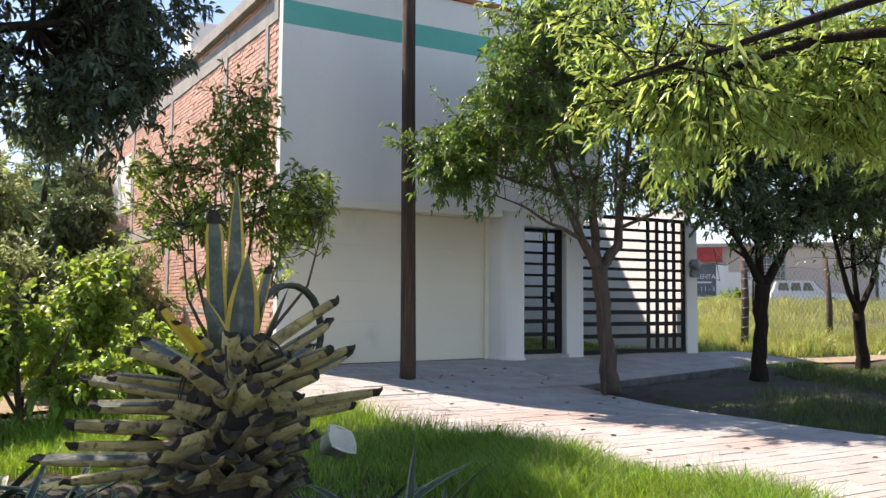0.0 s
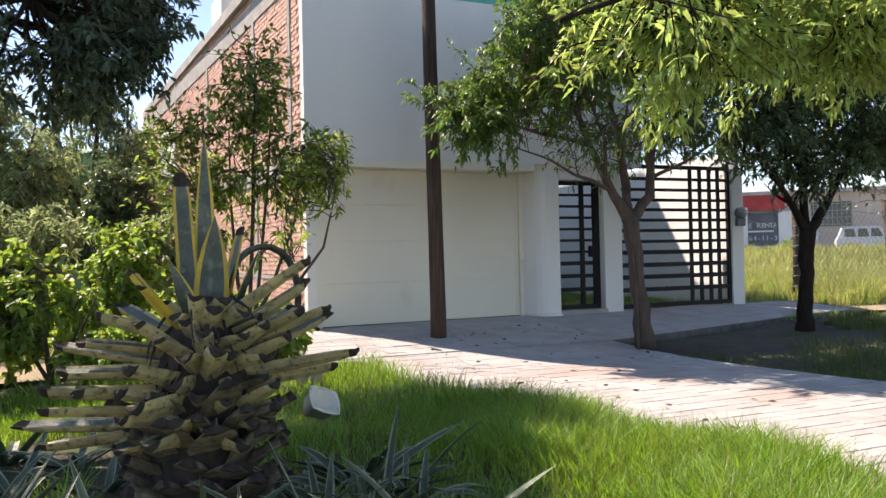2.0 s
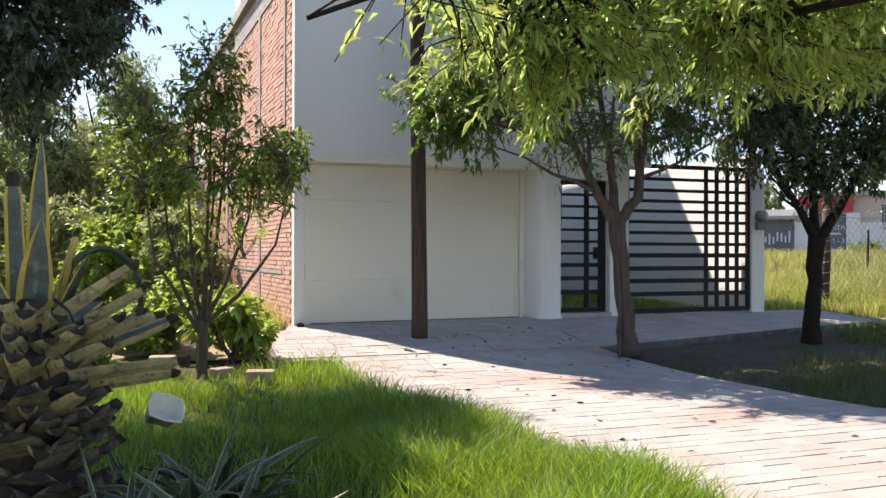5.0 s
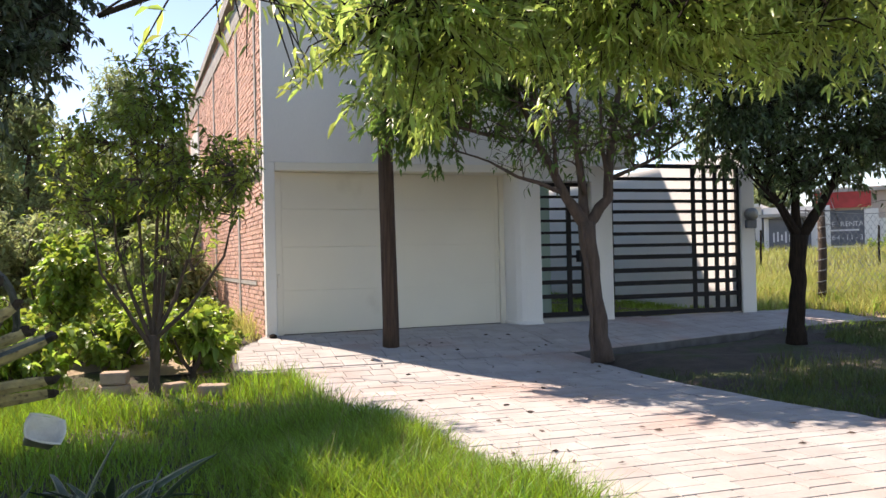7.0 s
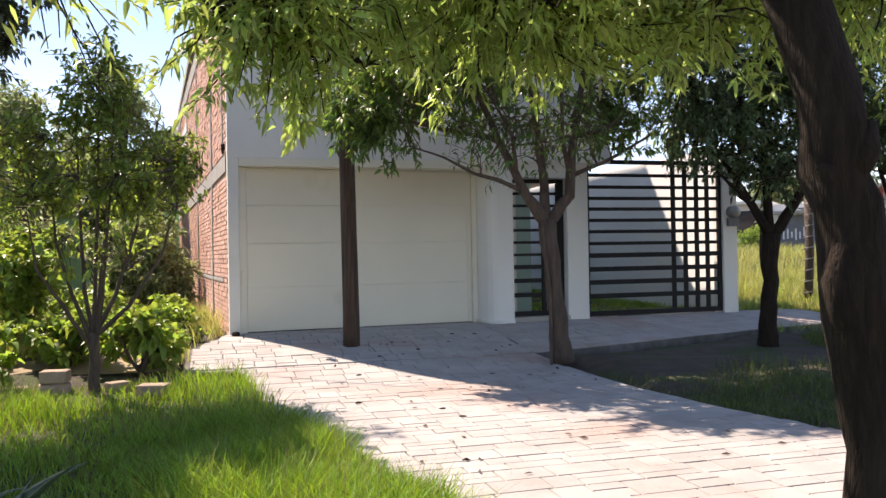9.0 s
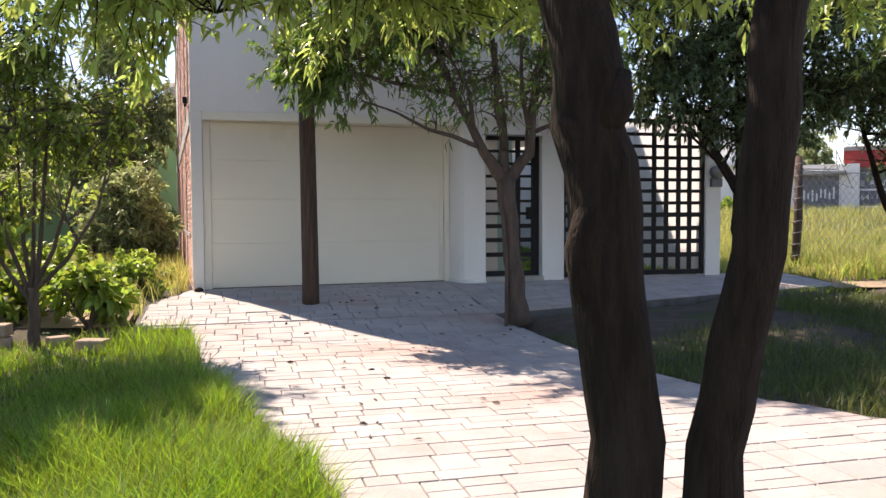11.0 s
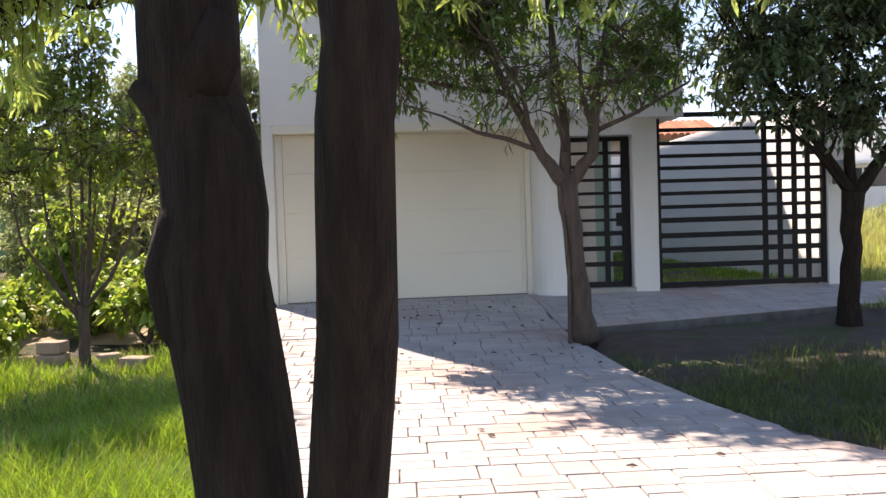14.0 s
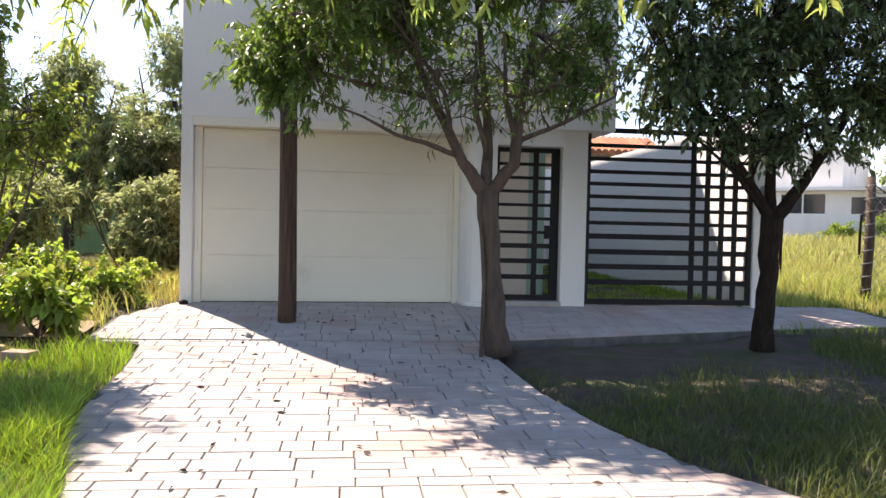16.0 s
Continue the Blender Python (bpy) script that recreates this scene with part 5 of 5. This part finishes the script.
lawn_keep = lambda x, y: off_agave(x, y) & (((x - 4.84) ** 2 + (y - 1.43) ** 2) > 0.2 ** 2)
grass("lawn_grass", "long bright green lawn grass beside the driveway", scatter(95000, -2.5, 5.0, 1.6, 8.9, lawn_keep), (0.10, 0.29), 0.0055, 0.75, M_GRASS)
b = scatter(90000, 2.2, 4.9, 0.8, 6.2, lambda x, y: lawn_keep(x, y) & (np.interp(y, *zip(*LEFT)) - x < 1.5))
grass("lawn_grass", "tufted bright grass fringing the paving", b, (0.12, 0.32), 0.005, 0.85, M_GRASS)
grass("near_lawn", "uneven lawn grass at the walker's side", scatter(60000, -3.5, 5.0, -2.8, 1.6, lawn_keep), (0.06, 0.18), 0.004, 0.7, M_GRASS)
b = scatter(2600, 1.0, 4.6, 1.8, 8.9, lawn_keep)
grass("seed_stalks", "thin dry seed stalks above the lawn", b, (0.28, 0.48), 0.0018, 0.5, M_STRAW)
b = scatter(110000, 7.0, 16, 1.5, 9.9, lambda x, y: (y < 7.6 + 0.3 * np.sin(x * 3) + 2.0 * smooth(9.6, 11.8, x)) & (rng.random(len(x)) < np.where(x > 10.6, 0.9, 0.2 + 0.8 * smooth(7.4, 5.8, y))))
grass("shaded_grass", "short sparse grass, coloured darker for the shade on the lawn", b, (0.06, 0.2), 0.0055, 0.8, M_GRASS_SHADED)
b = scatter(52000, 12.0, 22, 10.9, 20, lambda x, y: (x > 12.2), 0.8)
grass("field_grass", "tall yellow-green field grass beyond the house", b, (0.22, 0.55), 0.008, 0.6, M_FIELD)
b = scatter(60000, 12.0, 42, 18, 48, lambda x, y: (x > 12.3) & (x + y < 67), 0.4)
grass("field_grass", "tall yellow-green field grass towards the street", b, (0.3, 0.6), 0.02, 0.6, M_FIELD)
b = scatter(3500, 12.2, 21, 10.7, 17, lambda x, y: x > 12.0)
grass("weed_clumps", "bright leafy weeds among the field grass", b, (0.2, 0.5), 0.022, 1.0, M_LEAFS)
b = scatter(42000, -3.0, 3.4, 9.9, 22, lambda x, y: (x < 3.1 - 0.08 * (y - 11.87)) & ((y > 10.6) | (x > 2.0)))
grass("wall_grass", "tall sunlit grass along the brick wall", b, (0.15, 0.5), 0.006, 0.7, M_FIELD)
b = scatter(16000, 9.0, 11.8, 12.4, 23.6, lambda x, y: x > 0)
grass("garden_grass", "bright lawn inside the iron gate", b, (0.05, 0.12), 0.008, 0.6, M_GRASS)
b = scatter(2500, 10.9, 13.4, 10.0, 12.4, lambda x, y: (y < np.interp(x, (7.0, 10.8, 13.4), (9.45, 10.15, 10.5))) | (x > 11.9))
grass("kerb_weeds", "weeds at the end of the paved walk", b, (0.06, 0.2), 0.006, 0.9, M_LEAFS)
pth = Geo()
for x0, x1, y0, y1 in ((-6, 2.55, 9.55, 10.35), (12.9, 22, 10.2, 10.7)):
    n = 24
    V = []
    for i in range(n + 1):
        x = x0 + (x1 - x0) * i / n
        wv = 0.12 * math.sin(x * 2.1)
        V += [(x, y0 + wv, float(gz(x, y0)) + 0.004), (x, y1 + wv * 0.6, float(gz(x, y1)) + 0.004)]
    pth.add(V, [(2 * i, 2 * i + 2, 2 * i + 3, 2 * i + 1) for i in range(n)])
solid("path", pth, M_EARTH, "trodden sandy earth path", "path", kind="structure")

# ---- paving, laid last ----
bed = Geo()
ys = np.concatenate([[-30, -10, -3], np.arange(-1, 9.43, 0.25), [9.42]])
V = []
for y in ys:
    a, b_ = edge(LEFT, y), edge(RIGHT, y)
    for t in (0, 1):
        x = a + (b_ - a) * t
        V.append((x, y, float(gz(x, y)) - 0.012))
    V += [(b_, y, float(gz(b_, y)) - 0.14), (a, y, float(gz(a, y)) - 0.14)]
bed.add(V, [(4 * i + j, 4 * i + (j + 1) % 4, 4 * i + 4 + (j + 1) % 4, 4 * i + 4 + j) for i in range(len(ys) - 1) for j in range(4)])
xs = [2.62, 2.9, 3.2, 4, 5, 6, 7, 7.001, 8, 9, 10, 11, 12, 13.2]
V = []
for x in xs:
    y0 = 9.425 if x <= 7 else strip_front(x)
    y1 = 12.14 if x > 3.3 else FW + 0.1 if x > 3.16 else (10.6 + (x - 2.62) / 0.54 * 1.2)
    for y in (y0, (y0 + y1) / 2, y1):
        V.append((x, y, float(gz(x, y)) - 0.012))
    V.append((x, y0, float(gz(x, y0)) - 0.2))
bed.add(V, [(4 * i + j, 4 * i + 4 + j, 4 * i + 5 + j, 4 * i + 1 + j) for i in range(len(xs) - 1) for j in (0, 1)] + [(4 * i + 3, 4 * i + 7, 4 * i + 4, 4 * i) for i in range(len(xs) - 1)])
drive = shell("driveway", (5.3, 5, -0.06), "driveway", "pale stamped concrete paving with pinkish stains and dark joints")
part("joint_bed", bed, M_JOINT, drive)
inner = Geo()
rnd = random.Random(21)
count = 0


def paver(quad):
    """A slab with chamfered rim on the four plan corners."""
    c = Vector((sum(p[0] for p in quad) / 4, sum(p[1] for p in quad) / 4))
    lift = rnd.uniform(-0.002, 0.003)
    V = []
    for inset, dz in ((0.0, -0.02), (0.0, -0.003 + lift), (0.005, 0.003 + lift)):
        for p in quad:
            q = Vector(p[:2])
            d = c - q
            q = q + d.normalized() * min(inset, d.length * 0.3)
            V.append((q.x, q.y, float(gz(q.x, q.y)) + dz))
    return V, [(8, 9, 10, 11)] + [(k + j, k + (j + 1) % 4, k + 4 + (j + 1) % 4, k + 4 + j) for k in (0, 4) for j in range(4)]


def lay(y, y2, xlo, xhi, gap=0.008, slope=False):
    global count
    x = min(xlo(y), xlo(y2)) - rnd.uniform(0, 0.3)
    end = max(xhi(y), xhi(y2))
    while x < end:
        wd = rnd.choice((0.2, 0.24, 0.3, 0.36, 0.42)) * rnd.uniform(0.92, 1.08)
        x2 = x + wd
        def fit(px, py):
            return min(max(px, xlo(py) + 0.02), xhi(py) - 0.02)
        rows = [(y, y2)]
        if y2 - y > 0.19 and rnd.random() < 0.45:
            m = y + (y2 - y) * rnd.choice((0.45, 0.55))
            rows = [(y, m), (m, y2)]
        for a, b in rows:
            g_ = gap / 2
            quad = [(fit(x + g_, a + g_), a + g_), (fit(x2 - g_, a + g_), a + g_), (fit(x2 - g_, b - g_), b - g_), (fit(x + g_, b - g_), b - g_)]
            if min(quad[1][0] - quad[0][0], quad[2][0] - quad[3][0]) < 0.03:
                continue
            if slope:
                quad = [(px, py + strip_front(px) - 9.45) for px, py in quad]
                if quad[0][1] > 11.95:
                    continue
            V, F = paver(quad)
            if 3.9 < a < 5.6 and count < 300 and quad[0][0] < 7.4:
                count += 1
                part("paver", Geo().add(V, F), M_PAVER, drive)
            else:
                inner.add(V, F)
        x = x2


y = -3.0
while y < 9.38:
    d = rnd.choice((0.15, 0.2, 0.24, 0.28))
    y2 = min(y + d, 9.4)
    if y2 - y > 0.06:
        lay(y, y2, lambda q: edge(LEFT, q), lambda q: edge(RIGHT, q))
    y = y2
y = 9.45
while y < 12.08:
    y2 = min(y + rnd.choice((0.2, 0.28, 0.3)), 12.1)
    lay(y, y2, lambda q: 2.66 if q < 10.6 else min(2.66 + (q - 10.6) / 1.2 * 0.5, 3.25), lambda q: 7.0)
    lay(y, y2, lambda q: 6.97, lambda q: 13.1, slope=True)
    y = y2
ob = part("paver_field", inner, M_PAVER2, drive)
ob["kind"] = "stuff"
# inspection cover
cover = thing("inspection_cover", (4.18, 10.25, 0.1), "square grey concrete inspection cover set in the paving", "cover")
V = [(x, y, float(gz(x, y)) + dz) for dz in (0.004, 0.012) for x, y in ((3.9, 9.95), (4.45, 9.95), (4.45, 10.55), (3.9, 10.55))]
part("lid", Geo().add(V, [(4, 5, 6, 7), (0, 1, 5, 4), (1, 2, 6, 5), (2, 3, 7, 6), (3, 0, 4, 7)]), M_PAVER, cover)
# fallen leaves
n = 60
x, y = rng.uniform(4.2, 7.0, n), rng.uniform(4.2, 11.0, n)
lv = leaves_mesh("fallen_leaves", np.stack([x, y, gz(x, y) + 0.012], 1), np.concatenate([rng.normal(size=(n, 2)), np.zeros((n, 1))], 1), rng.uniform(0.05, 0.09, n), rng.uniform(0.02, 0.035, n), M_BARK2, rng, droop=0.0)
tagged(new("fallen_leaves", lv), "scattered brown fallen leaves on the paving", "leaves", kind="stuff")

# ---- bricks of the side wall, laid last ----
bm_ = Geo().box(-0.115, 0.115, -0.03, 0.012, -0.028, 0.028)
brick_mesh = bm_.mesh("brick", M_BRICK)
rest = Geo()
rnd = random.Random(33)
count = 0
row = 0
z = 0.22
while z < 6.25:
    s = 0.14 + (0.12 if row % 2 else 0.0)
    while s < BLEN:
        if not any(a - 0.03 < z < b + 0.03 for a, b in beams):
            if s < 3.2 and z < 2.2 and count < 300:
                ob = part("brick", brick_mesh, None, side)
                ob.matrix_basis = Matrix.Translation(wall_pt(s + 0.115, rnd.uniform(-0.004, 0.006), z)) @ brot
                count += 1
            else:
                o = rnd.uniform(-0.004, 0.01)
                wall_box(s, s + 0.23, -0.02, 0.008 + o, z - 0.028, z + 0.028, rest)
        s += 0.245
    z += 0.072
    row += 1
ob = part("brick_courses", rest, M_BRICK2, side)
ob["kind"] = "stuff"
